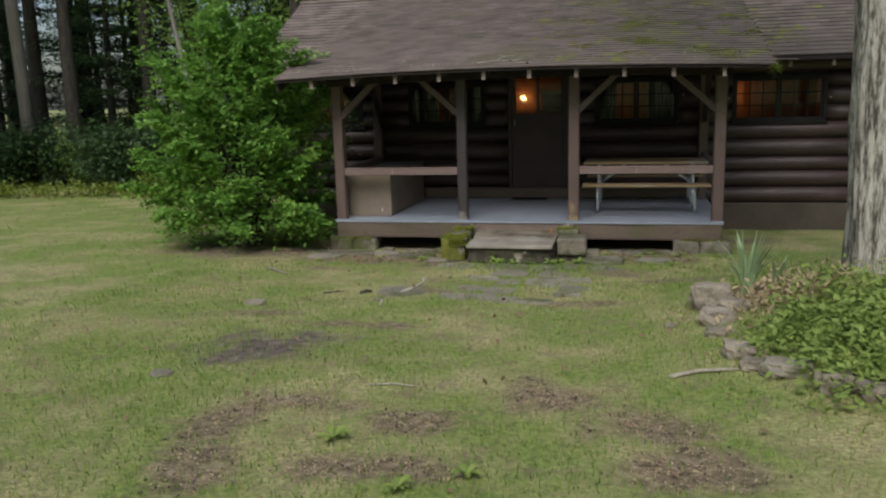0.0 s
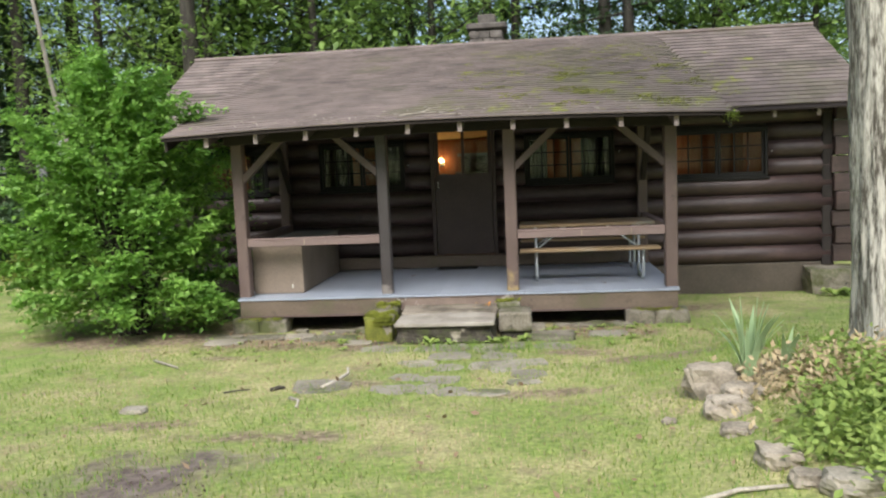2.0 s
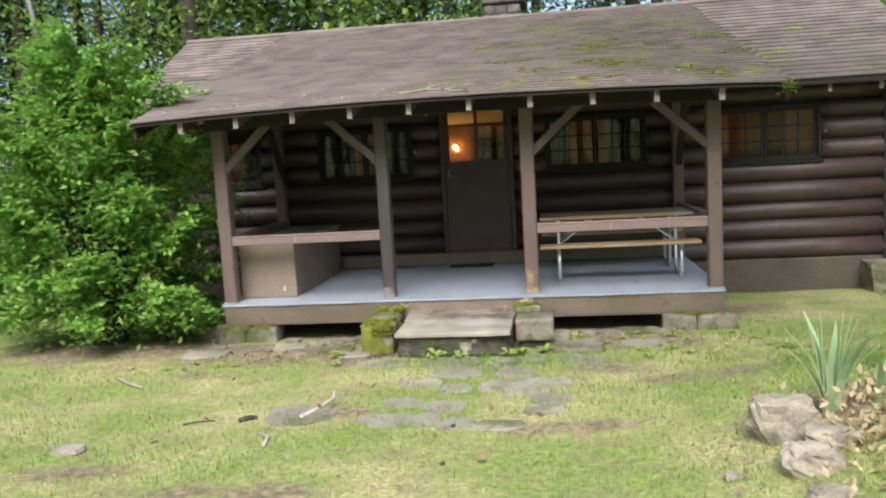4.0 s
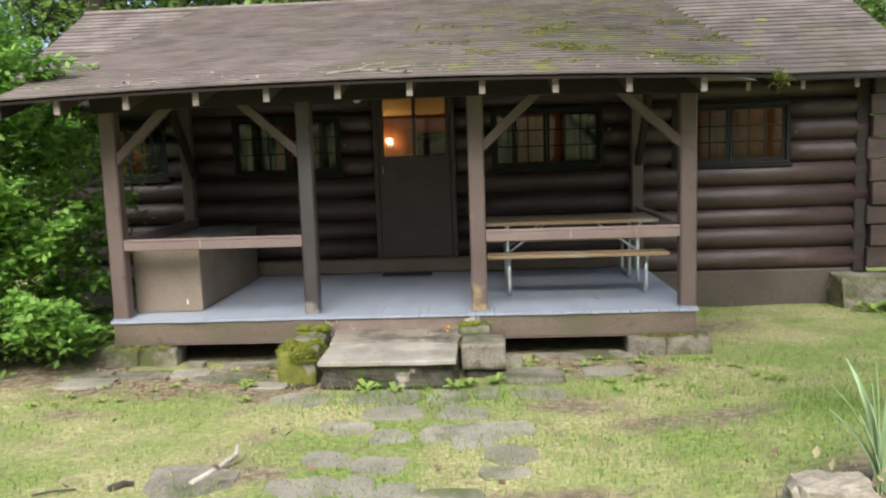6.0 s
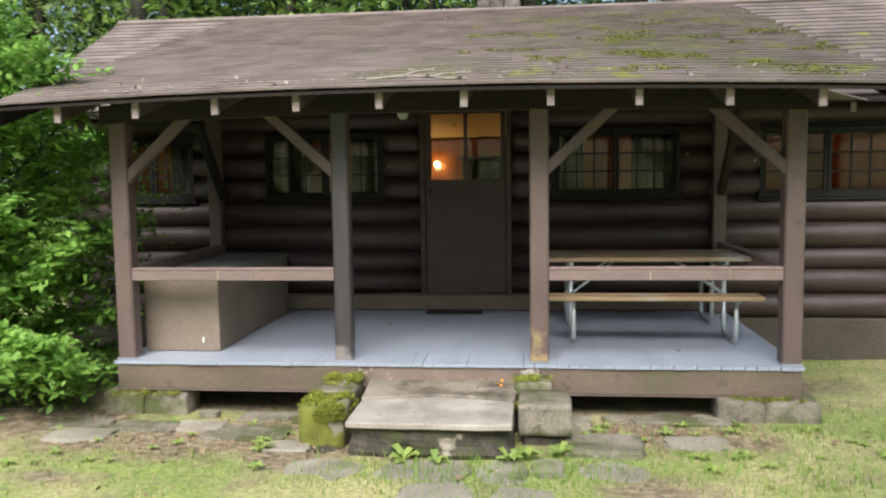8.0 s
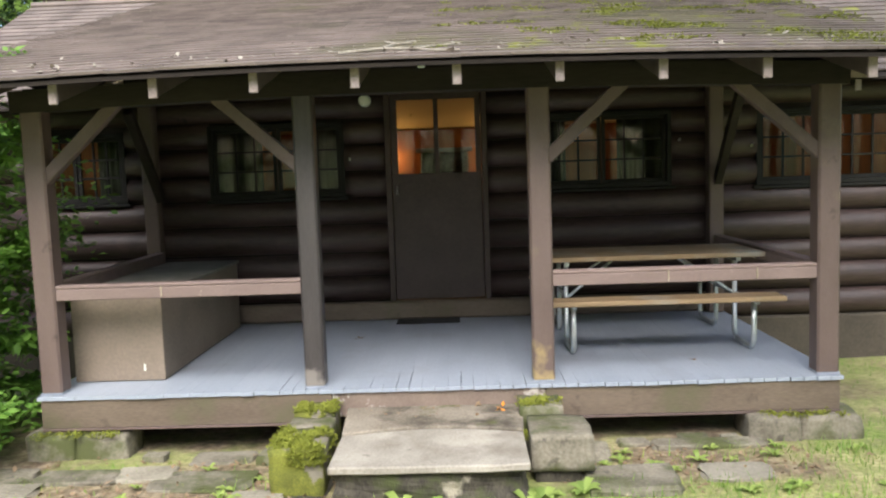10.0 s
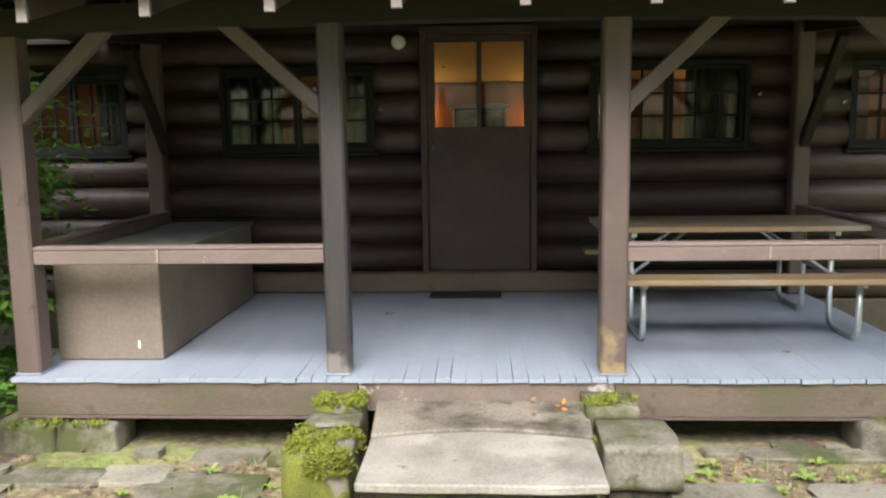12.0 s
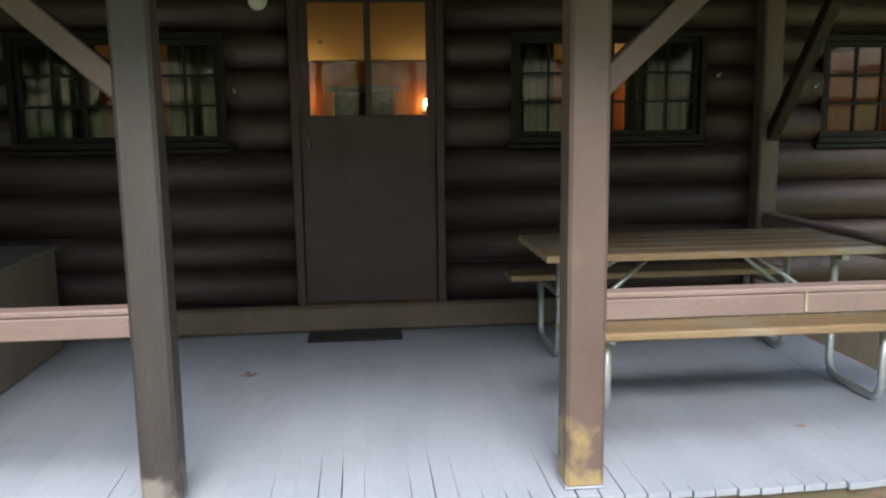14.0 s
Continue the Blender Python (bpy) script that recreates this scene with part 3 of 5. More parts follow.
fp = thing("fireplace", (-1.30, YB - 0.1, 0.12), "dark stone fireplace with a pale mantel shelf", "fireplace")
fb = bmesh.new()
box(-1.78, YB - 0.45, 0.124, -1.48, YB - 0.1, 1.55, 0.02, fb)
box(-1.12, YB - 0.45, 0.124, -0.82, YB - 0.1, 1.55, 0.02, fb)
box(-1.48, YB - 0.45, 0.95, -1.12, YB - 0.1, 1.55, 0.02, fb)
box(-1.66, YB - 0.40, 1.55, -0.94, YB - 0.1, 1.86, 0.02, fb)
part("chimney_breast", fb, CHIM, fp)
part("mantel", box(-1.72, YB - 0.52, 1.86, -0.88, YB - 0.40, 1.92, 0.006), BINTOP, fp, "pale wooden mantel shelf")


def sconce(x, z, power):
    s = thing("wall_lamp", (x, YB - 0.1, z), "small wall lamp with a glowing warm bulb", "lamp", group="lamps inside the cabin")
    part("back_plate", box(x - 0.05, YB - 0.115, z - 0.10, x + 0.05, YB - 0.1, z + 0.02, 0.004), METAL, s)
    part("arm", tube([(x, YB - 0.11, z - 0.06), (x, YB - 0.19, z - 0.08), (x, YB - 0.21, z - 0.04)], 0.008, 6), METAL, s)
    g = bmesh.new()
    bmesh.ops.create_uvsphere(g, u_segments=12, v_segments=8, radius=0.022, matrix=pose(x, YB - 0.21, z))
    bl = part("bulb", g, BULBM, s, "glowing bulb", smooth=True)
    bl.visible_shadow = False
    lamp = new("lamp_light", bpy.data.lights.new("lamp_light", "POINT"))
    lamp.location = (x, YB - 0.30, z + 0.02)
    lamp.data.energy, lamp.data.color, lamp.data.shadow_soft_size = power, (1.0, 0.55, 0.20), 0.05


sconce(-2.08, 1.78, 0.46)
sconce(-0.55, 1.72, 0.44)
sconce(2.25, 1.75, 1.8)
sconce(-5.45, 1.75, 0.7)


def curtain(x0, x1, z0, z1, y):
    n = 24
    v, f = [], []
    for j in range(2):
        for i in range(n + 1):
            x = x0 + (x1 - x0) * i / n
            v.append((x, y + 0.02 * math.sin(i * 1.5) + 0.008 * math.sin(i * 3.1 + j), z1 if j else z0))
    f = [(i, i + 1, n + 2 + i, n + 1 + i) for i in range(n)]
    ob = from_arrays("curtain", v, f, CURTAIN, smooth=True)
    sol = ob.modifiers.new("thick", "SOLIDIFY")
    sol.thickness = 0.004
    tagged(ob, "pale sage-green gathered curtain behind the window panes", "curtain", group="cabin curtains")


for x0, x1 in ((-3.62, -3.08), (-2.62, -2.16), (-0.27, 0.02), (0.55, 1.07), (-4.80, -4.38)):
    curtain(x0, x1, 1.36, 2.12, WALL_Y + 0.17)
for x0, x1 in ((-5.5, -4.35), (-3.65, -2.1), (-0.42, 1.12)):
    rd = thing("curtain_rod", ((x0 + x1) / 2, WALL_Y + 0.17, 2.13), "thin dark rod carrying the curtains", "rod", group="curtain rods")
    part("rod", tube([(x0, WALL_Y + 0.17, 2.13), (x1, WALL_Y + 0.17, 2.13)], 0.008, 6), FRAME, rd)
    for x in (x0, x1):
        part("bracket", box(x - 0.01, WALL_Y + 0.10, 2.11, x + 0.01, WALL_Y + 0.18, 2.15, 0), FRAME, rd)

# ---- porch frame ----
DX0, DX1, DY0, DZ = -4.045, 1.515, 10.535, 0.10


def bow(x):
    return -0.05 * ((x + 1.34) / 2.73) ** 2


def worn_foot(base, name, worn, top):
    """The same paint, worn to stained wood in ragged patches near the foot."""
    m = base.copy()
    m.name = name
    N, L = m.node_tree.nodes, m.node_tree.links
    b = N["Principled BSDF"]
    paint = b.inputs["Base Color"].links[0].from_socket
    geo = N.new("ShaderNodeNewGeometry")
    sepz = N.new("ShaderNodeSeparateXYZ")
    L.new(geo.outputs["Position"], sepz.inputs["Vector"])
    n = N.new("ShaderNodeTexNoise")
    n.inputs["Scale"].default_value, n.inputs["Detail"].default_value = 7, 6
    L.new(geo.outputs["Position"], n.inputs["Vector"])
    h = N.new("ShaderNodeMapRange")
    h.inputs["From Min"].default_value, h.inputs["From Max"].default_value, h.inputs["To Min"].default_value, h.inputs["To Max"].default_value = 0.1, top, 0.36, -0.3
    L.new(sepz.outputs["Z"], h.inputs["Value"])
    add = N.new("ShaderNodeMath")
    L.new(n.outputs["Fac"], add.inputs[0])
    L.new(h.outputs["Result"], add.inputs[1])
    st_ = N.new("ShaderNodeMapRange")
    st_.inputs["From Min"].default_value, st_.inputs["From Max"].default_value = 0.60, 0.74
    L.new(add.outputs["Value"], st_.inputs["Value"])
    mx_ = N.new("ShaderNodeMix")
    mx_.data_type = "RGBA"
    mx_.inputs["B"].default_value = (*worn, 1)
    L.new(st_.outputs["Result"], mx_.inputs["Factor"])
    L.new(paint, mx_.inputs["A"])
    L.new(mx_.outputs["Result"], b.inputs["Base Color"])
    return m


POSTWORN = worn_foot(POST, "brown post paint worn at the foot", (0.30, 0.225, 0.115), 0.75)
DARKWORN = worn_foot(POSTDARK, "dark post paint chipped at the foot", (0.20, 0.18, 0.165), 0.42)


def porch_post(x0, x1, z0, z1, material, label):
    y0 = 10.60
    p = thing("porch_post", ((x0 + x1) / 2, y0 + 0.07, z0), label, "post", group="posts along the porch front")
    part("shaft", box(x0, y0, z0, x1, y0 + (x1 - x0), z1, 0.014), material, p)
    part("foot_block", box(x0 - 0.005, y0 - 0.005, z0, x1 + 0.005, y0 + (x1 - x0) + 0.005, z0 + 0.008, 0.002), DECK, p, "grey paint line at the foot")
    return p


porch_post(-4.04, -3.89, DZ + 0.004, 2.10, POST, "brown painted square post beside the shrub")
porch_post(-2.17, -2.03, DZ + 0.004, 2.14, DARKWORN, "dark grey-brown square post beside the steps")
porch_post(-0.58, -0.43, DZ + 0.004, 2.14, POSTWORN, "brown painted square post with a worn mossy foot")
porch_post(1.36, 1.51, DZ + 0.004, 2.10, POST, "brown painted square corner post")
for x, lab in ((-4.11, "brown post where the porch rail meets the wall"), (1.42, "brown post where the porch rail meets the wall")):
    p = thing("wall_post", (x, WALL_Y - 0.25, DZ), lab, "post", group="posts against the wall")
    part("shaft", box(x - 0.07, WALL_Y - 0.28, DZ + 0.004, x + 0.07, WALL_Y - 0.145, 2.5, 0.012), POST, p)

for a, b in (((-3.93, 10.66, 1.60), (-3.37, 10.66, 2.13)), ((-2.13, 10.66, 1.62), (-2.72, 10.66, 2.15)), ((-0.47, 10.66, 1.62), (0.10, 10.66, 2.15)), ((1.40, 10.66, 1.60), (0.80, 10.66, 2.13))):
    k = single("knee_brace", stick(a, b, 0.085, 0.075, 0.006), POST, "brown diagonal brace between post and beam", "brace", group="porch braces")
for x in (-4.0, 1.43):
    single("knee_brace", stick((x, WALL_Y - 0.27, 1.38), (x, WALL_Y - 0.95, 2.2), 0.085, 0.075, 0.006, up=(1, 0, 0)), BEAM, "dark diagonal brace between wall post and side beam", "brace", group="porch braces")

bm = bmesh.new()
nseg = 10
for i in range(nseg):
    xa, xb = -4.10 + 5.66 * i / nseg, -4.10 + 5.66 * (i + 1) / nseg
    stick((xa, 10.67, 2.19 + bow(xa)), (xb, 10.67, 2.19 + bow(xb)), 0.15, 0.15, 0, bm)
bmesh.ops.remove_doubles(bm, verts=bm.verts, dist=0.004)
single("porch_beam", bm, BEAM, "dark brown timber beam along the porch front", "beam")
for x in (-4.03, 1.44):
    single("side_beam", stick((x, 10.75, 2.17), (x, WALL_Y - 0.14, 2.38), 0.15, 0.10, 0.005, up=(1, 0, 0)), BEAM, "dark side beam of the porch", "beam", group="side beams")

SLOPE = 0.2862
JOIN = 15.55
def porch_top(y):
    return 2.245 + SLOPE * (y - 9.95)


for i in range(10):
    x = -4.09 + 0.61 * i
    r = thing("rafter", (x, 9.97, 2.1), "brown porch rafter with a pale weathered sawn end", "rafter", group="porch rafters")
    zb = bow(x)
    end = 12.6
    part("timber", stick((x, 9.985, porch_top(9.985) - 0.085 + zb), (x, end, porch_top(end) - 0.085 + zb * (15.55 - end) / 5.65), 0.145, 0.053, 0.004, up=(1, 0, 0)), RAFTER, r)
    part("sawn_end", box(x - 0.0265, 9.970, porch_top(9.97) - 0.165 + zb, x + 0.0265, 9.990, porch_top(9.97) - 0.02 + zb, 0.003), RAFTEREND, r, "pale weathered rafter end")
MAIN_S = 0.526
def main_top(y):
    return 2.36 + MAIN_S * (y - 12.75)


mx = [2.65, 3.27, 3.88, 4.45] + [-6.2, -5.65]
for x in mx:
    r = thing("rafter", (x, 12.8, 2.15), "brown eave rafter tail with a pale weathered end", "rafter", group="main eave rafters")
    part("timber", stick((x, 12.80, main_top(12.80) - 0.11), (x, 13.5, main_top(13.5) - 0.11), 0.13, 0.053, 0.004, up=(1, 0, 0)), RAFTER, r)
    part("sawn_end", box(x - 0.0265, 12.785, main_top(12.8) - 0.20, x + 0.0265, 12.805, main_top(12.8) - 0.06, 0.003), RAFTEREND, r, "pale weathered rafter end")

# ---- rails ----
def flat_rail(a, b, lab, up):
    r = thing("porch_rail", a, lab, "rail", group="porch rails")
    a, b = Vector(a), Vector(b)
    part("beam", stick(a - Vector((0, 0, 0.012)), b - Vector((0, 0, 0.012)), 0.082, 0.088, 0.006, up=up), RAIL, r)
    part("cap_board", stick(a + Vector((0, 0, 0.042)), b + Vector((0, 0, 0.042)), 0.024, 0.092, 0.006, up=up), RAIL, r, "worn cap board of the rail")


flat_rail((-3.892, 10.66, 0.815), (-2.168, 10.66, 0.815), "worn brown wooden rail between porch posts", (0, 1, 0))
flat_rail((-0.432, 10.66, 0.815), (1.362, 10.66, 0.815), "worn brown wooden rail between porch posts", (0, 1, 0))
flat_rail((1.435, 10.75, 0.815), (1.435, 13.02, 0.815), "worn brown wooden rail on the porch side", (1, 0, 0))
flat_rail((-3.98, 10.75, 0.815), (-4.04, 13.02, 0.815), "worn brown wooden rail on the porch side", (1, 0, 0))

# ---- steps, piers and skirt ----
skirt = thing("porch_skirt", (-1.26, DY0, -0.13), "brown painted board skirt around the porch", "skirt")
part("front_board", box(DX0 + 0.02, DY0 + 0.02, -0.13, -1.98, DY0 + 0.06, DZ - 0.03, 0.004), FASCIA, skirt)
part("front_board", box(-0.50, DY0 + 0.02, -0.13, DX1 - 0.02, DY0 + 0.06, DZ - 0.03, 0.004), FASCIA, skirt)
part("front_board", box(-1.976, DY0 + 0.024, -0.10, -0.504, DY0 + 0.064, DZ - 0.03, 0.004), PEEL, skirt, "skirt board with peeling paint behind the step")
part("side_board", box(DX0 + 0.02, DY0 + 0.064, -0.13, DX0 + 0.06, WALL_Y - 0.10, DZ - 0.03, 0.004), FASCIA, skirt)
part("side_board", box(DX1 - 0.06, DY0 + 0.064, -0.13, DX1 - 0.02, WALL_Y - 0.10, DZ - 0.03, 0.004), FASCIA, skirt)
part("bottom_lip", box(-0.50, DY0 + 0.012, -0.148, DX1 - 0.02, DY0 + 0.05, -0.131, 0.002), POST, skirt)
part("bottom_lip", box(DX0 + 0.02, DY0 + 0.012, -0.148, -1.98, DY0 + 0.05, -0.131, 0.002), POST, skirt)
jo = thing("deck_joists", (-1.26, 11.8, -0.1), "dark joists under the porch boards", "joists")
for i in range(6):
    y = 10.68 + 0.46 * i
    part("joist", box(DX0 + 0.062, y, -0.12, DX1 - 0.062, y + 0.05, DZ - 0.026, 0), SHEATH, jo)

st = thing("porch_step", (-1.27, 10.0, -0.35), "stained concrete step with a darker riser", "step")
sb = bmesh.new()
n = 14
arc = [(-1.83 + 1.13 * i / n, 9.98 + 0.10 * math.sin(math.pi * i / n)) for i in range(n + 1)]


def slab(outline, z0, z1, bm=None):
    bm = bm or bmesh.new()
    lo = [bm.verts.new((x, y, z0)) for x, y in outline]
    hi = [bm.verts.new((x, y, z1)) for x, y in outline]
    bm.faces.new(hi)
    bm.faces.new(lo[::-1])
    for i in range(len(outline)):
        j = (i + 1) % len(outline)
        bm.faces.new((lo[i], lo[j], hi[j], hi[i]))
    bmesh.ops.recalc_face_normals(bm, faces=bm.faces)
    return bm


tr = slab([(-1.83, 9.43), (-1.55, 9.415), (-1.25, 9.42), (-0.95, 9.41), (-0.70, 9.43)] + arc[::-1], -0.09, -0.045)
bmesh.ops.bevel(tr, geom=[e for e in tr.edges], offset=0.008, segments=1, affect="EDGES")
part("tread", tr, CONCRETE, st, "pale worn front tread")
up = slab([(x, y + 0.006) for x, y in arc] + [(-0.66, 10.545), (-1.87, 10.545)], -0.12, -0.030)
bmesh.ops.bevel(up, geom=[e for e in up.edges], offset=0.008, segments=1, affect="EDGES")
part("upper_tread", up, CONCRETESTAIN, st, "stained inner tread")
part("riser", rock((-1.265, 9.975, -0.25), (1.12, 1.02, 0.31), 3, 0.0, 0.10, 12, 0.92), STEPFACE, st, "dark rough riser")


def hewn(x0, x1, y0, y1, z0, z1, seed, rough=0.05, bm=None):
    """A squared building stone: flat faces, chipped edges, slightly out of true."""
    g = rock((0, 0, 0), (1, 1, 1), seed, 0.0, rough, 6, 0.93)
    for v in g.verts:
        v.co = Vector(((x0 + x1) / 2 + v.co.x * (x1 - x0), (y0 + y1) / 2 + v.co.y * (y1 - y0), (z0 + z1) / 2 + v.co.z * (z1 - z0)))
    return g


def moss(parent, spots, seed, size=0.022):
    """Cushions of moss: short dense leaves on a stone's top and edges."""
    rm = np.random.default_rng(seed)
    cc = []
    for x0, x1, y0, y1, z, n in spots:
        for _ in range(n):
            x, y = rm.uniform(x0, x1), rm.uniform(y0, y1)
            if noise.noise(Vector((x * 7, y * 7, seed))) > -0.12:
                cc.append((x, y, z + rm.uniform(-0.012, 0.012)))
    v, f = leaf_arrays(cc, 9, (0.016, 0.016, 0.006), size, rm, -0.8)
    ob = from_arrays("moss", v - np.array(ORIGIN[parent.name]), f, MOSSLEAF, parent, "bright yellow-green moss cushions")
    return tagged(ob, "bright yellow-green moss cushions", kind="stuff")


kerb = thing("step_kerb", (-2.06, 10.2, -0.4), "row of squared stones thick with bright green moss", "stone kerb", group="stones beside the step")
for x0, x1, y0, y1, z0, z1, sd, m in ((-2.19, -1.92, 10.30, 10.545, -0.36, 0.015, 1, MOSSY), (-2.20, -1.91, 10.09, 10.295, -0.36, -0.015, 2, STONE), (-2.22, -1.90, 9.66, 10.085, -0.33, -0.02, 3, MOSSY), (-2.18, -1.88, 9.50, 10.05, -0.52, -0.30, 5, STEPFACE)):
    part("stone", hewn(x0, x1, y0, y1, z0, z1, sd, 0.07), m, kerb, smooth=True)
moss(kerb, [(-2.19, -1.93, 10.30, 10.53, 0.012, 260), (-2.21, -1.91, 9.66, 10.08, -0.018, 620), (-2.20, -1.92, 9.645, 9.675, -0.10, 90), (-2.20, -1.92, 9.645, 9.675, -0.05, 90), (-1.92, -1.89, 9.7, 10.1, -0.09, 60)], 4)
kerb = thing("step_kerb", (-0.53, 10.2, -0.4), "grey-tan squared stones with patchy moss", "stone kerb", group="stones beside the step")
for x0, x1, y0, y1, z0, z1, sd, m in ((-0.70, -0.42, 10.24, 10.545, -0.36, 0.03, 7, STONE), (-0.665, -0.29, 9.80, 10.235, -0.24, -0.02, 8, STONE), (-0.64, -0.36, 9.84, 10.23, -0.50, -0.245, 9, STEPFACE)):
    part("stone", hewn(x0, x1, y0, y1, z0, z1, sd, 0.06), m, kerb, smooth=True)
moss(kerb, [(-0.70, -0.44, 10.25, 10.44, 0.028, 200), (-0.705, -0.68, 10.0, 10.5, -0.10, 70)], 6)


def pier(blocks, label):
    c = thing("stone_pier", (blocks[0][0], 10.6, -0.45), label, "pier", group="piers under the porch")
    for x0, x1, z1, sd in blocks:
        part("stone", hewn(x0, x1, 10.46 + 0.02 * (sd % 3), 10.80, -0.50, z1, sd, 0.08), STONE, c, smooth=True)
    return c


p = pier([(0.86, 1.20, -0.15, 21), (1.205, 1.62, -0.155, 22)], "squared tan stones under the porch corner")
moss(p, [(0.95, 1.5, 10.46, 10.56, -0.15, 70)], 23)
p = pier([(-4.12, -3.78, -0.16, 31), (-3.775, -3.42, -0.165, 32)], "squared mossy stones under the porch corner")
moss(p, [(-4.1, -3.45, 10.46, 10.54, -0.165, 60)], 33)
for i, (x, y, sx, sy, sz) in enumerate([(-0.22, 10.28, 0.20, 0.22, 0.20), (-0.08, 9.78, 0.55, 0.40, 0.13), (0.57, 10.42, 0.74, 0.16, 0.08), (0.74, 10.52, 0.12, 0.10, 0.09), (0.50, 10.56, 0.20, 0.12, 0.07), (0.08, 10.50, 0.20, 0.13, 0.07), (0.58, 9.90, 0.42, 0.26, 0.07),
                                        (-2.36, 10.40, 0.20, 0.20, 0.17), (-2.72, 10.45, 0.42, 0.24, 0.07), (-3.14, 10.10, 0.40, 0.24, 0.08), (-3.55, 10.05, 0.52, 0.22, 0.08), (-4.10, 10.10, 0.46, 0.28, 0.09), (-3.95, 9.80, 0.50, 0.26, 0.07), (-2.72, 9.95, 0.62, 0.34, 0.06), (-3.20, 10.46, 0.16, 0.12, 0.10), (-2.30, 9.62, 0.32, 0.22, 0.06)]):
    single("stone", rock((x, y, ground_z(x, y) + sz * 0.02), (sx, sy, sz), 40 + i, 0.25, 0.16, 3, 0.72), STONE if i % 3 else FLAG, "flat tan stone bedded in the ground by the porch", "stone", group="loose stones by the porch")

# ---- picnic table ----
def picnic_table():
    x0, x1 = -0.42, 1.40
    t = thing("picnic_table", (0.49, 12.05, DZ), "wooden picnic table with attached benches on galvanised tube legs", "picnic table")
    z = DZ + 0.74
    for i in range(5):
        y = 11.66 + 0.158 * i
        part("top_board", box(x0, y, z - 0.04, x1, y + 0.150, z, 0.006), BOARD, t)
    for y0 in (11.22, 12.68):
        part("bench_board", box(x0, y0, DZ + 0.405, x1, y0 + 0.245, DZ + 0.445, 0.008), BOARD, t)
    for x in (-0.20, 1.19):
        for ys, yi in ((11.34, 11.80), (12.80, 12.30)):
            c = 0.07
            d = 1 if yi > ys else -1
            pts = [(x, ys, DZ + 0.405), (x, ys, DZ + c + 0.02), (x, ys + d * 0.02, DZ + 0.05), (x, ys + d * c, DZ + 0.022), (x, yi - d * c, DZ + 0.022), (x, yi - d * 0.02, DZ + 0.05), (x, yi, DZ + c + 0.02), (x, yi, z - 0.04)]
            part("leg", tube(pts, 0.021, 8), STEEL, t, smooth=True)
        part("crossbar", tube([(x, 11.25, DZ + 0.395), (x, 12.88, DZ + 0.395)], 0.015, 8), STEEL, t, smooth=True)
        part("cleat", box(x - 0.02, 11.70, z - 0.075, x + 0.02, 12.40, z - 0.041, 0.003), STEEL, t)
        s = 1 if x < 0.4 else -1
        for y in (11.80, 12.30):
            part("brace", tube([(x + s * 0.02, y, DZ + 0.40), (x + s * 0.42, y + (0.12 if y < 12 else -0.12), z - 0.05)], 0.013, 6), STEEL, t, smooth=True)
    return t


picnic_table()

# ---- storage bin ----
bn = thing("storage_bin", (-3.62, 11.95, DZ), "tan-brown painted plywood storage bin with a worn lid", "storage bin")
part("body", box(-3.95, 10.93, DZ + 0.004, -3.275, 12.98, DZ + 0.64, 0.006), BIN, bn)
part("lid", box(-3.97, 10.91, DZ + 0.644, -3.26, 13.0, DZ + 0.672, 0.005), BINTOP, bn, "worn grey plywood lid")
for x in (-3.42,):
    part("latch", box(x - 0.01, 10.922, DZ + 0.08, x + 0.004, 10.929, DZ + 0.13, 0.001), WHITEP, bn)
mt = thing("door_mat", (-1.41, 13.0, DZ), "thin black rubber door mat on the porch boards", "door mat")
part("mat", box(-1.72, 12.88, DZ + 0.004, -1.10, 13.115, DZ + 0.016, 0.004), RUBBER, mt)
for i in range(6):
    part("ridge", box(-1.70, 12.895 + i * 0.036, DZ + 0.016, -1.12, 12.907 + i * 0.036, DZ + 0.020, 0), RUBBER, mt)
al = thing("wall_bell", (-1.97, WALL_Y - 0.15, 2.29), "round white wall-mounted alarm disc above the door", "alarm")
part("disc", tube([(-1.97, WALL_Y - 0.13, 2.29), (-1.97, WALL_Y - 0.17, 2.29), (-1.97, WALL_Y - 0.185, 2.29)], [0.062, 0.058, 0.045], 20), WHITEP, al, smooth=False)
part("mount", box(-2.0, WALL_Y - 0.13, 2.26, -1.94, WALL_Y - 0.06, 2.32, 0.003), WHITEP, al)
pl = thing("porch_light", (-1.36, 12.3, 2.6), "unlit bare bulb in a white socket under the porch roof", "lamp")
part("socket", tube([(-1.36, 12.3, porch_top(12.3) - 0.02), (-1.36, 12.3, 2.60), (-1.36, 12.3, 2.52)], [0.055, 0.045, 0.024], 12), WHITEP, pl, smooth=True)
g = bmesh.new()
bmesh.ops.create_uvsphere(g, u_segments=12, v_segments=8, radius=0.032, matrix=pose(-1.36, 12.3, 2.495))
part("bulb", g, WHITEP, pl, "white unlit bulb", smooth=True)

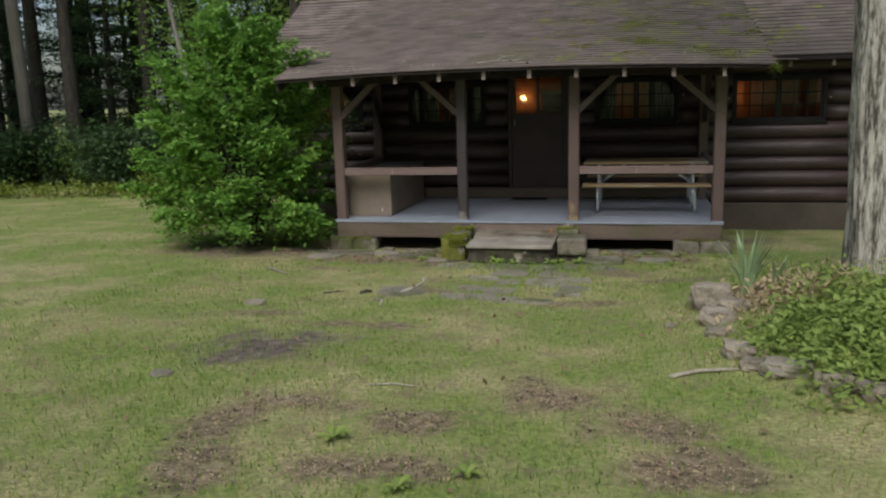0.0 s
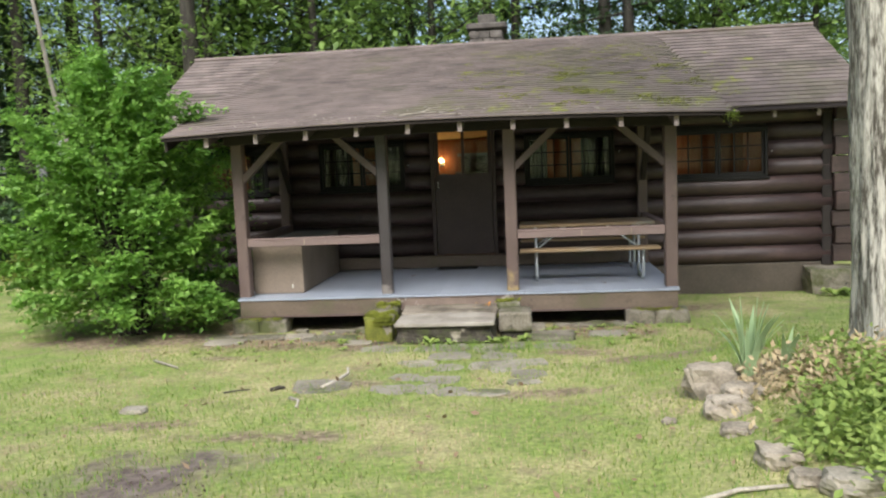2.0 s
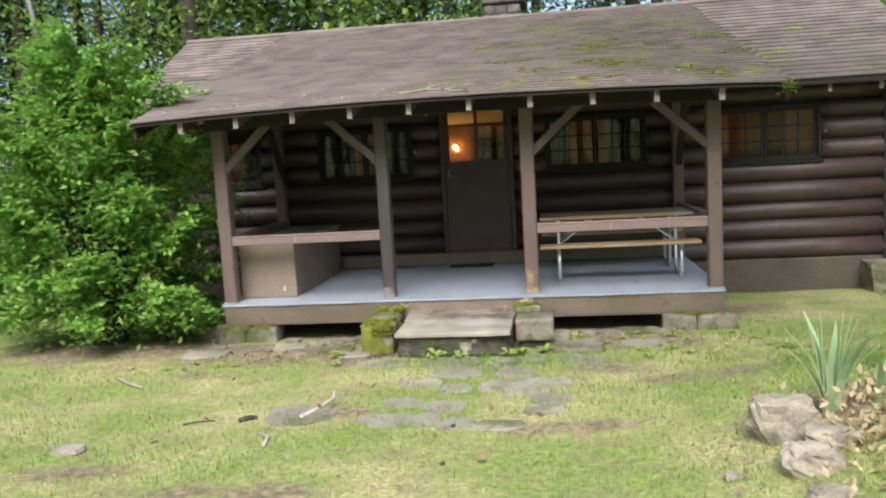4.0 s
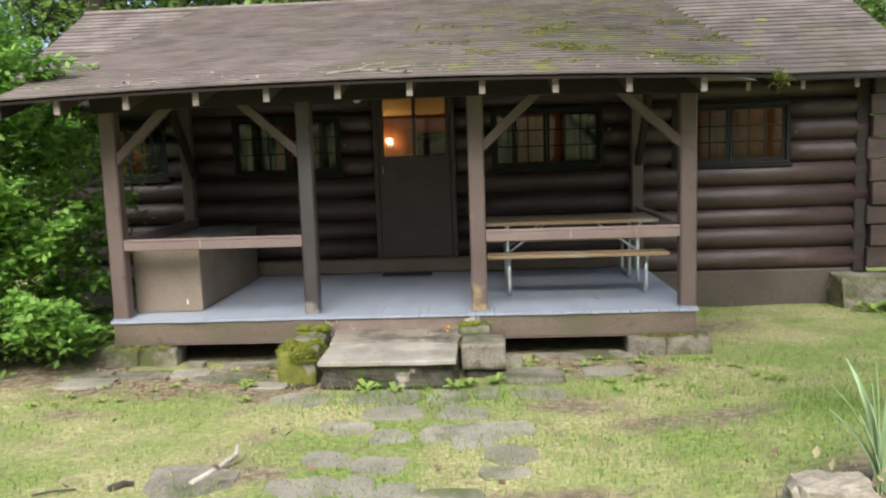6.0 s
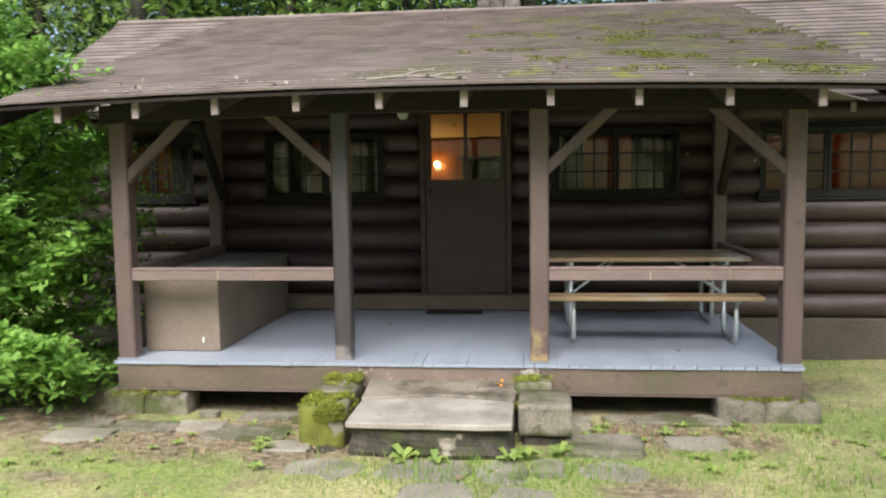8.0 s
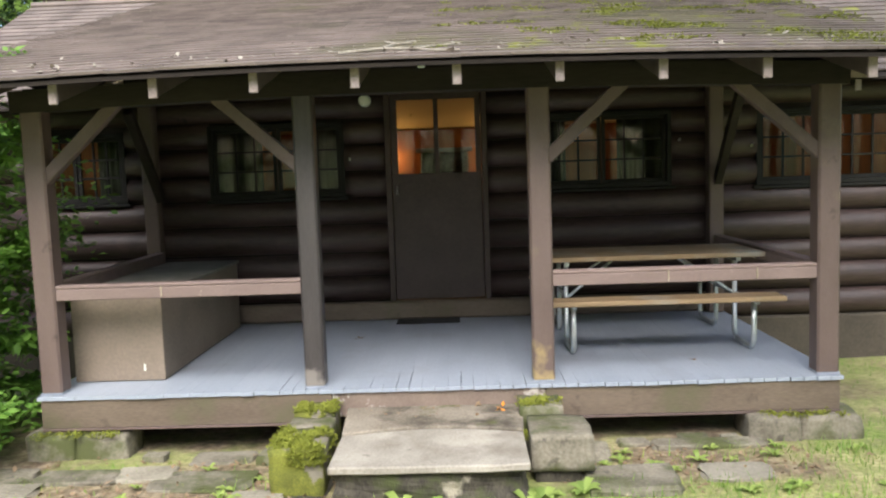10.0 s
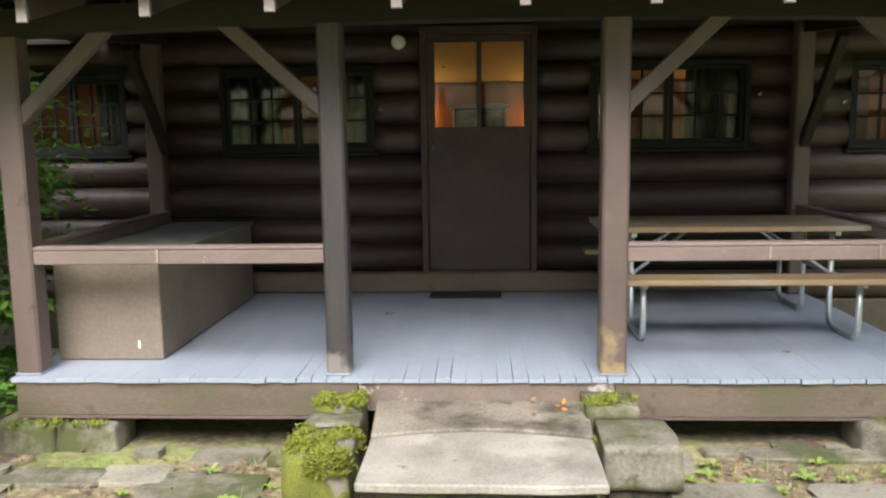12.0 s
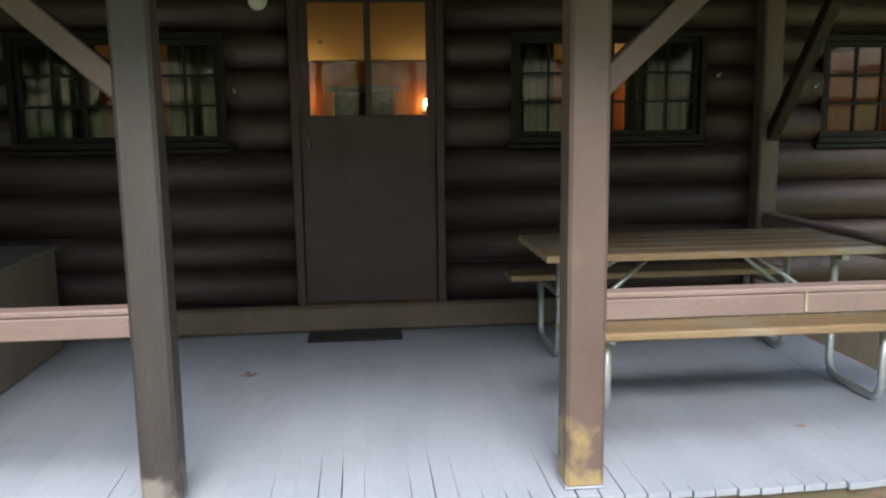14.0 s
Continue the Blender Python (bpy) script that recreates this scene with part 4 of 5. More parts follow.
single("corner_stone", rock((4.15, 13.02, -0.22), (0.75, 0.5, 0.42), 17, 0.12, 0.1, 5, 0.85), STONE, "flat-topped stone block under the cabin corner", "stone")
for y0, x0 in ((10.61, -3.15), (10.61, 0.95), (10.61, 0.35)):
    single("rail_scar", box(x0, y0 - 0.0035, 0.775, x0 + 0.012, y0 + 0.004, 0.85, 0.001), WORN, "pale crack in the rail paint", "paint crack", group="cracks in the rail paint")
for x, z in ((1.80, 1.72), (3.33, 1.70), (-2.14, 1.72), (1.10, 1.80)):
    h = thing("shutter_latch", (x, WALL_Y - 0.14, z), "small pale metal latch on the log beside a window", "latch", group="window latches")
    part("plate", box(x - 0.007, WALL_Y - 0.148, z - 0.010, x + 0.007, WALL_Y - 0.05, z + 0.010, 0.002), METAL, h)
    part("hook", tube([(x, WALL_Y - 0.15, z), (x, WALL_Y - 0.175, z + 0.004), (x, WALL_Y - 0.18, z + 0.02)], 0.005, 6), METAL, h, smooth=True)

# ---- chimney ----
ch = thing("chimney", (-1.02, 17.4, 2.4), "dark fieldstone chimney with a projecting cap course", "chimney")
part("core", box(-1.34, 17.1, 2.70, -0.70, 17.7, 4.34, 0.02), CHIM, ch)
random.seed(11)
z = 3.3
while z < 4.3:
    x = -1.36
    while x < -0.72:
        w = random.uniform(0.14, 0.26)
        part("stone", rock((x + w / 2, 17.1, z + 0.07), (w * 0.98, 0.16, 0.14), random.random() * 50, 0, 0.15, 1, 0.8), CHIM, ch)
        x += w
    z += 0.145
part("cap", box(-1.42, 17.0, 4.34, -0.62, 17.8, 4.47, 0.03), CHIM, ch)
part("flue", box(-1.2, 17.2, 4.474, -0.84, 17.6, 4.66, 0.02), CHIM, ch)

# ---- roofs: boards, then shingles ----
RX0, RX1 = -6.45, 4.70
PX0, PX1 = -4.62, 2.02


def roof_z(x, y):
    """Height of the roof surface: the porch slope runs from its eave to the ridge, the steeper cabin slope lies lower beside it."""
    if PX0 - 0.0005 <= x <= PX1 + 0.0005:
        return porch_top(y) + bow(x) * max(0.0, 1 - (y - 9.9) / (JOIN - 9.9))
    return main_top(y) - 0.022


def tilted(name, xa, xb, ya, yb, drop, label):
    """Roof boards under the shingles between two depths."""
    g = bmesh.new()
    rows = []
    for k in range(9):
        y = ya + (yb - ya) * k / 8
        rows.append([g.verts.new((xa + (xb - xa) * i / 24, y, roof_z(xa + (xb - xa) * i / 24, y) - drop)) for i in range(25)])
    for a, b in zip(rows, rows[1:]):
        for i in range(24):
            g.faces.new((a[i], a[i + 1], b[i + 1], b[i]))
    r = bmesh.ops.extrude_face_region(g, geom=list(g.faces))
    bmesh.ops.translate(g, verts=[v for v in r["geom"] if isinstance(v, bmesh.types.BMVert)], vec=(0, 0, -0.024))
    bmesh.ops.recalc_face_normals(g, faces=g.faces)
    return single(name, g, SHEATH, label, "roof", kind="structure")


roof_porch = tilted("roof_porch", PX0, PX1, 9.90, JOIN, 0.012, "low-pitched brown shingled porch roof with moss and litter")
tilted("roof_eave", PX1 + 0.001, RX1, 12.70, JOIN, 0.010, "boards of the cabin roof beside the porch roof")
tilted("roof_eave", RX0, PX0 - 0.001, 12.70, JOIN, 0.010, "boards of the cabin roof beside the porch roof")
# dark rake boards that close the porch roof's sides down to the cabin roof
for xa in (PX0 + 0.02, PX1 - 0.05):
    g = bmesh.new()
    top = [(y, porch_top(y) - 0.04 + bow(xa) * max(0.0, 1 - (y - 9.9) / (JOIN - 9.9))) for y in (9.95, 11.4, 12.7, 14.0, 15.3)]
    low = [(y, main_top(y) - 0.05 if y > 12.6 else z - 0.13) for y, z in top]
    vs = [g.verts.new((xa, y, z)) for y, z in low + top[::-1]]
    f = g.faces.new(vs)
    r = bmesh.ops.extrude_face_region(g, geom=[f])
    bmesh.ops.translate(g, verts=[v for v in r["geom"] if isinstance(v, bmesh.types.BMVert)], vec=(0.03, 0, 0))
    bmesh.ops.recalc_face_normals(g, faces=g.faces)
    single("rake_board", g, BEAM, "dark rake board along the porch roof's side", "trim", kind="structure")
# pale tapering sheet under the roof corner, in the rafter-end colour
g = slab([(1.45, 11.38), (1.90, 11.38), (2.76, 12.72), (1.45, 12.72)], 0.0, 0.012)
for v in g.verts:
    v.co.z += 2.275 + 0.03 * (v.co.y - 11.38) + 0.03 * (1.9 - v.co.x)
single("flashing_sheet", g, RAFTEREND, "pale thin sheet under the porch roof's corner", "flashing")
gbk = bmesh.new()
vs = [gbk.verts.new(p) for p in ((RX0, 15.6, main_top(15.6) - 0.03), (RX1, 15.6, main_top(15.6) - 0.03), (RX1, 18.5, 2.28), (RX0, 18.5, 2.28))]
f = gbk.faces.new(vs)
r = bmesh.ops.extrude_face_region(gbk, geom=[f])
bmesh.ops.translate(gbk, verts=[v for v in r["geom"] if isinstance(v, bmesh.types.BMVert)], vec=(0, 0, -0.03))
bmesh.ops.recalc_face_normals(gbk, faces=gbk.faces)
roof_main = single("roof_back", gbk, SHEATH, "far slope of the cabin roof", "roof", kind="structure")

rng = np.random.default_rng(5)
EXPO, TABW = 0.135, 0.30


def shingle_mesh(w):
    """A tab that lies on the slope: butt edge thick, wedge towards the top."""
    v = [(-w / 2, 0, 0.0), (w / 2, 0, 0.0), (w / 2, EXPO * 1.35, 0.0), (-w / 2, EXPO * 1.35, 0.0),
         (-w / 2, 0, 0.017), (w / 2, 0, 0.017), (w / 2, EXPO * 1.35, 0.002), (-w / 2, EXPO * 1.35, 0.002)]
    f = [(4, 5, 6, 7), (0, 1, 5, 4), (1, 2, 6, 5), (3, 0, 4, 7), (2, 3, 7, 6)]
    return v, f


def lay(loose):
    """Courses of tabs over the whole front slope; the lowest `loose` of them are objects of their own."""
    v, f = shingle_mesh(TABW - 0.003)
    shared = []
    for m in (SHINGLE, SHINGLEMOSS):
        me = bpy.data.meshes.new("shingle")
        me.from_pydata(v, [], f)
        me.materials.append(m)
        shared.append(me)
    va = np.array(v)
    rest_v, rest_f, rest_m, count, k, slots = [], [], [], 0, 0, []
    y = 9.885
    while y < 15.5:
        for x0, x1 in ((PX0, PX1),) if y < 12.66 else ((RX0, PX0), (PX0, PX1), (PX1, RX1)):
            n = max(1, round((x1 - x0) / TABW))
            shift = 0.5 * TABW if k % 2 else 0.0
            cells = [(x0 + i * TABW - shift, x0 + (i + 1) * TABW - shift) for i in range(n + 2)]
            slots += [((max(a, x0) + min(b, x1)) / 2, y, min(b, x1) - max(a, x0)) for a, b in cells if min(b, x1) - max(a, x0) > 0.05]
        y += EXPO * 0.93
        k += 1
    for x, y, wide in slots:
        mossy = -1.6 < x < 3.4 and 10.0 < y < 15.0 and rng.random() < min(1.0, (x + 1.6) / 1.4) * min(1.0, (15.0 - y) / 1.2) * min(1.0, (3.4 - x) / 0.8)
        z = roof_z(x, y)
        e = 0.02 if abs(x - PX0) > 0.03 and abs(x - PX1) > 0.03 else 0.0
        ux = Vector((2 * e, 0, roof_z(x + e, y) - roof_z(x - e, y))) if e else Vector((1, 0, 0))
        uy = Vector((0, 0.1, roof_z(x, y + 0.12) - roof_z(x, y + 0.02)))
        ux.normalize()
        up_ = ux.cross(uy).normalized()
        uy = up_.cross(ux)
        a = rng.normal(0, 0.008)
        m4 = Matrix((ux + uy * a, uy - ux * a, up_)).transposed().to_4x4()
        m4.translation = Vector((x, y, z)) + up_ * (0.008 + rng.uniform(0, 0.003))
        m4 = m4 @ Matrix.Diagonal(((wide - 0.003) / (TABW - 0.003), 1, 1, 1))
        if count < loose:
            ob = new("shingle", shared[int(mossy)])
            ob.parent = roof_porch
            ob.matrix_local = m4
            count += 1
        else:
            base = len(rest_v)
            mm = np.array(m4)
            rest_v += (va @ mm[:3, :3].T + mm[:3, 3]).tolist()
            rest_f += [tuple(base + i for i in q) for q in f]
            rest_m += [int(mossy)] * len(f)
    ob = from_arrays("shingles_upper", rest_v, rest_f, [SHINGLE, SHINGLEMOSS], roof_main, mats_index=rest_m)
    tagged(ob, "upper courses of brown shingles", kind="stuff")


# ---- far woods ----
def limbs(base, height, r, rngl, count, reach, start=0.3, lean=(0, 0), rise=0.5):
    """A tapered, slightly bent trunk with limbs; returns its bmesh and the limb points that carry leaves."""
    b = Vector(base)
    pts, rad = [], []
    n = 9
    for i in range(n):
        f = i / (n - 1)
        pts.append(b + Vector((lean[0] * f + 0.25 * math.sin(f * 3 + b.x) * f, lean[1] * f + 0.2 * math.cos(f * 2.3 + b.y) * f, height * f)))
        rad.append(r * (1.25 if i == 0 else 1 - 0.8 * f))
    bm = tube(pts, rad, 9, rough=0.10)
    tips = []
    for k in range(count):
        f = start + (1 - start) * (k + rngl.random()) / count
        i = min(int(f * (n - 1)), n - 2)
        p = pts[i].lerp(pts[i + 1], f * (n - 1) - i)
        a = k * 2.4 + rngl.uniform(-0.5, 0.5)
        ln = reach * (1.15 - 0.75 * (f - start) / (1 - start)) * rngl.uniform(0.7, 1.2)
        q1 = p + Vector((math.cos(a), math.sin(a), rise * 0.5)) * ln * 0.5
        q2 = p + Vector((math.cos(a + 0.2), math.sin(a + 0.2), rise)) * ln
        tube([p, q1, q2], [r * 0.32 * (1.1 - f), r * 0.2 * (1.1 - f), r * 0.05], 5, bm)
        tips += [p.lerp(q1, 0.8), q1, q1.lerp(q2, 0.5), q2]
    tips.append(pts[-1])
    return bm, tips


def tree(at, height, r, reach, count, leaf, leaves, spread, material, seed, start, label, bark=None, rise=0.5, group="woodland trees"):
    rl = np.random.default_rng(seed)
    t = thing("tree", at, label, "tree", group=group)
    bm, tips = limbs((at[0], at[1], at[2] - 0.2), height, r, rl, count, reach, start, rise=rise)
    part("trunk", bm, bark or TRUNK, t, smooth=True)
    c = [tuple(p) for p in tips]
    v, f = leaf_arrays(c, max(1, leaves // len(c)), spread, leaf, rl)
    from_arrays("crown", v - np.array(at), f, material, t, "leafy crown" if material is not LEAF_DARK else "dark drooping evergreen crown")
    return t


kinds = [tree((-13.0, 24.0, -0.65), 14, 0.20, 3.4, 26, 0.20, 9000, (0.55, 0.55, 0.35), LEAF_TREE, 1, 0.22, "tall broadleaf woodland tree with a dark trunk"),
         tree((5.2, 25.0, -0.65), 16, 0.24, 3.8, 28, 0.22, 9500, (0.6, 0.6, 0.4), LEAF_TREE, 2, 0.25, "tall broadleaf woodland tree with a dark trunk"),
         tree((-7.5, 27.0, -0.65), 17, 0.22, 3.2, 34, 0.20, 11000, (0.6, 0.6, 0.16), LEAF_DARK, 3, 0.10, "dark evergreen tree with drooping boughs", rise=-0.05),
         tree((-2.5, 21.5, -0.65), 11, 0.16, 3.2, 24, 0.19, 9000, (0.5, 0.5, 0.3), LEAF_TREE, 4, 0.12, "young broadleaf tree behind the cabin", rise=0.3),
         tree((-17.0, 30.0, -0.65), 18, 0.26, 3.0, 20, 0.22, 5500, (0.6, 0.6, 0.35), LEAF_TREE, 5, 0.5, "tall dark-trunked woodland tree with a high crown")]
random.seed(21)
spots = []
for row, (y, n, x0, x1) in enumerate(((23, 9, -24, 12), (27, 12, -30, 16), (32, 12, -36, 20), (39, 11, -42, 26))):
    for i in range(n):
        spots.append((x0 + (x1 - x0) * (i + random.uniform(0.15, 0.85)) / n, y + random.uniform(-1.6, 1.6), row))
for x, y, row in spots:
    if row == 0 and -15 < x < -10:
        continue
    k = random.choice((0, 1, 2, 3, 4) if row < 2 else (0, 1, 2, 2, 4))
    if x < -12 and row < 3:
        k = random.choice((4, 4, 2, 4, 0))
    s = random.uniform(0.85, 1.2)
    c = copy_thing(kinds[k], Matrix.Translation((x, y, -0.66)) @ Euler((0, 0, random.uniform(0, 6.28))).to_matrix().to_4x4())
    c.scale = (s, s, s)
random.seed(29)
for i in range(16):
    x = -34 + 1.55 * i + random.uniform(-0.5, 0.5)
    y = 25.5 + random.uniform(0, 7)
    c = copy_thing(kinds[2], Matrix.Translation((x, y, -0.66)) @ Euler((0, 0, random.uniform(0, 6.28))).to_matrix().to_4x4())
    c.scale = (0.8, 0.8, random.uniform(0.5, 0.8))
# unseen ring of trees added behind the camera to block low sky light
random.seed(33)
for i in range(46):
    a = radians(150 + 240 * i / 45)
    d = 24 + (i % 3) * 4 + random.uniform(-1.2, 1.2)
    x, y = math.cos(a) * d, 6 + math.sin(a) * d
    if y < 20:
        copy_thing(kinds[random.choice((0, 1, 2, 3))], Matrix.Translation((x, y, ground_z(x, y))) @ Euler((0, 0, random.uniform(0, 6.28))).to_matrix().to_4x4())

for x, y, r in ((-8.5, 20.6, 0.30), (1.75, 22.2, 0.24), (2.45, 22.6, 0.20), (-0.6, 24.5, 0.2)):
    tree((x, y, -0.66), 15, r, 3.2, 16, 0.2, 4200, (0.6, 0.6, 0.35), LEAF_TREE, int(400 + x * 10), 0.55, "stout dark trunk rising behind the cabin roof")

# undergrowth along the wood's edge
def shrub(at, size, leaf, leaves, material, seed, label, name="shrub", cat="shrub", group="undergrowth"):
    rl = np.random.default_rng(seed)
    t = thing(name, at, label, cat, group=group)
    b = bmesh.new()
    tips = []
    for k in range(9):
        a = k * 2.4
        q = Vector(at) + Vector((math.cos(a) * size[0] * rl.uniform(0.25, 0.9), math.sin(a) * size[1] * rl.uniform(0.25, 0.9), size[2] * rl.uniform(0.45, 1.0)))
        m = Vector(at).lerp(q, 0.5) + Vector((0, 0, size[2] * 0.12))
        tube([Vector(at) - Vector((0, 0, 0.1)), m, q], [0.02, 0.014, 0.006], 5, b)
        tips += [Vector(at).lerp(m, 0.7), m, m.lerp(q, 0.5), q]
    part("stems", b, TRUNK, t)
    v, f = leaf_arrays([tuple(p) for p in tips], leaves // len(tips), (size[0] * 0.22, size[1] * 0.22, size[2] * 0.16), leaf, rl)
    from_arrays("foliage", v - np.array(at), f, material, t)
    return t


s1 = shrub((-14.5, 20.6, -0.65), (1.6, 1.2, 1.7), 0.16, 3200, LEAF_DARK, 61, "dark rhododendron-like shrub at the wood's edge")
s2 = shrub((-11.0, 20.2, -0.65), (1.3, 1.1, 1.5), 0.13, 2800, LEAF_TREE, 62, "green shrub at the wood's edge")
s3 = shrub((-12.6, 19.6, -0.65), (0.8, 0.5, 0.8), 0.10, 1500, LEAF_GOLD, 63, "yellow-green leafy clump at the lawn's edge")
for i in range(22):
    x = -27 + 1.05 * i + random.uniform(-0.4, 0.4)
    y = 21.5 + random.uniform(-0.6, 1.4)
    copy_thing(random.choice((s1, s1, s2)), Matrix.Translation((x, y, -0.66)) @ Euler((0, 0, random.uniform(0, 6.28))).to_matrix().to_4x4())
for i in range(9):
    copy_thing(s2 if i % 2 else s1, Matrix.Translation((4.5 + i * 1.2, 20 + random.uniform(-1, 1), -0.66)) @ Euler((0, 0, i)).to_matrix().to_4x4())
# low uneven growth where the lawn ends
rl = np.random.default_rng(77)
cx = rl.uniform(-26, -8.5, 700)
cc = np.stack([cx, 19.1 + rl.normal(0, 0.30, 700), rl.uniform(-0.60, -0.32, 700)], 1)
v, f = leaf_arrays(cc, 12, (0.12, 0.12, 0.07), 0.11, rl, -0.5)
hedge = from_arrays("ground_cover", v, f, LEAF_GOLD)
tagged(hedge, "low yellow-green plants along the lawn's edge", "ground cover", kind="stuff")

# the pale pole or trunk at the wood's edge
pt = thing("tree", (-19.3, 22.8, -0.66), "bare grey straight trunk at the lawn's edge", "tree")
part("trunk", tube([(-19.3, 22.8, -0.9), (-19.35, 22.8, 3), (-19.5, 22.8, 8), (-19.6, 22.8, 13)], [0.24, 0.20, 0.18, 0.14], 12, rough=0.06), POLE, pt, smooth=True)
bt = thing("tree", (-11.9, 20.2, -0.66), "slender leaning pale sapling trunk", "tree")
part("trunk", tube([(-11.5, 20.2, -0.9), (-11.75, 20.2, 2), (-12.15, 20.2, 4.2), (-12.7, 20.2, 8)], [0.09, 0.075, 0.06, 0.04], 8, rough=0.06), POLE, bt, smooth=True)

# ---- the big shrub beside the porch ----
def big_shrub():
    at = (-5.58, 10.72, ground_z(-5.58, 10.72))
    rl = np.random.default_rng(90)
    t = thing("shrub", at, "large bright green leafy shrub spreading beside the porch", "shrub")
    b = bmesh.new()
    sprays, inner = [], []
    for k in range(74):
        a = k * 2.4 + rl.uniform(-0.3, 0.3)
        f = (k % 37) / 36
        h = (0.34 + 3.05 * f) * rl.uniform(0.9, 1.12)
        wide = 1.36 * math.sqrt(max(0.10, 1 - ((h - 1.25) / 2.2) ** 2)) * rl.uniform(0.66, 1.16)
        q = Vector((at[0] + math.cos(a) * wide - 0.05, at[1] + math.sin(a) * wide * 0.85, at[2] + h))
        m = Vector((at[0] + (q.x - at[0]) * 0.35, at[1] + (q.y - at[1]) * 0.35, at[2] + h * 0.66 + 0.1))
        tube([Vector(at) + Vector((math.cos(a) * 0.12, math.sin(a) * 0.12, -0.1)), m, q], [0.024, 0.016, 0.005], 5, b)
        out = (q - m).normalized()
        for f in (0.35, 0.6, 0.8, 0.95, 1.1):
            p = m.lerp(q, f)
            if p.x > -4.22 and p.y > 10.3:
                continue
            for s in range(3):
                # a spray: leaves strung along a short drooping side shoot
                d = (out + Vector((rl.normal(0, 0.6), rl.normal(0, 0.6), rl.normal(0.05, 0.22)))).normalized()
                ln = rl.uniform(0.22, 0.42)
                for i in range(6):
                    u = i / 5
                    sprays.append(tuple(p + d * (ln * u) + Vector((0, 0, -0.10 * u * u))))
            inner.append(tuple(m.lerp(q, f * 0.8) - Vector((0, 0, 0.12))))
    part("branch_framework", b, TRUNK, t)
    v, f = leaf_arrays(sprays, 8, (0.032, 0.032, 0.014), 0.085, rl, 0.12)
    from_arrays("foliage", v - np.array(at), f, LEAF_BUSH, t, "dense oval green leaves")
    inner += [(rl.uniform(-5.1, -4.5), rl.uniform(10.9, 12.3), rl.uniform(-0.1, 1.9)) for _ in range(46)]
    v, f = leaf_arrays(inner, 40, (0.17, 0.17, 0.11), 0.09, rl, 0.2)
    from_arrays("inner_foliage", v - np.array(at), f, LEAF_BUSH, t, "shaded leaves inside the shrub")
    return t


big_shrub()

# ---- the near tree ----
nt_at = (2.45, 6.95, ground_z(2.45, 6.95))


def near_tree():
    t = thing("tree", nt_at, "large tree with pale grey deeply ridged bark", "tree")
    v, f = [], []
    n, rings = 64, 60
    for j in range(rings):
        z = -0.25 + 9.0 * (j / (rings - 1)) ** 1.5
        r = 0.235 + 0.02 * math.exp(-(z + 0.05) / 0.15) - 0.006 * z
        for i in range(n):
            a = 2 * math.pi * i / n
            d = Vector((math.cos(a), math.sin(a), 0))
            ridge = 0.045 * abs(noise.noise(Vector((d.x * 5, d.y * 5, z * 0.9)))) + 0.025 * noise.noise(Vector((d.x * 11, d.y * 11, z * 2.2)))
            flare = 0.03 * math.exp(-max(z, 0) / 0.2) * max(0, math.sin(a * 5 + 0.6))
            q = r + ridge + flare
            v.append((d.x * q - 0.035 * z, d.y * q, z))
    f = [(j * n + i, j * n + (i + 1) % n, (j + 1) * n + (i + 1) % n, (j + 1) * n + i) for j in range(rings - 1) for i in range(n)]
    from_arrays("trunk", v, f, BARK, t, "pale ridged bark", smooth=True)
    rl = np.random.default_rng(93)
    b = bmesh.new()
    tips = []
    for k in range(16):
        a = k * 2.4
        p = Vector(nt_at) + Vector((0, 0, 5.4 + 0.22 * k))
        q1 = p + Vector((math.cos(a), math.sin(a), 0.45)) * 1.6
        q2 = p + Vector((math.cos(a + 0.2), math.sin(a + 0.2), 0.75)) * 3.4
        tube([p, q1, q2], [0.10, 0.06, 0.02], 6, b)
        tips += [q1, q1.lerp(q2, 0.5), q2]
    part("limbs", b, TRUNK, t)
    vv, ff = leaf_arrays([tuple(p) for p in tips], 90, (0.6, 0.6, 0.4), 0.16, rl)
    from_arrays("crown", vv - np.array(nt_at), ff, LEAF_TREE, t, "leafy crown")


near_tree()

# ---- bed by the tree: rocks, iris, creeping plants ----
def bed_rock(x, y, size, seed, lab="weathered tan stone edging the plant bed", lift=0.3, m=None):
    single("bed_stone", rock((x, y, ground_z(x, y) + size[2] * (lift - 0.14)), (size[0] * 0.72, size[1] * 0.72, size[2] * 0.8), seed, 0.1, 0.35, 5, 0.45), m or BEDSTONE, lab, "stone", group="stones around the bed")


bed_rock(0.98, 6.38, (0.44, 0.34, 0.40), 71)
bed_rock(0.99, 5.86, (0.38, 0.30, 0.20), 72)
bed_rock(1.14, 6.10, (0.34, 0.28, 0.18), 79)
bed_rock(0.96, 5.48, (0.26, 0.20, 0.10), 73)
bed_rock(1.04, 4.94, (0.30, 0.28, 0.18), 74)
bed_rock(1.10, 4.66, (0.20, 0.18, 0.12), 80)
bed_rock(1.29, 4.52, (0.40, 0.26, 0.18), 75, "pale grey stone edging the plant bed", m=FLAG)
bed_rock(1.52, 4.22, (0.28, 0.24, 0.20), 76)
bed_rock(1.70, 4.12, (0.24, 0.20, 0.18), 77)
bed_rock(0.62, 5.90, (0.12, 0.09, 0.07), 78)


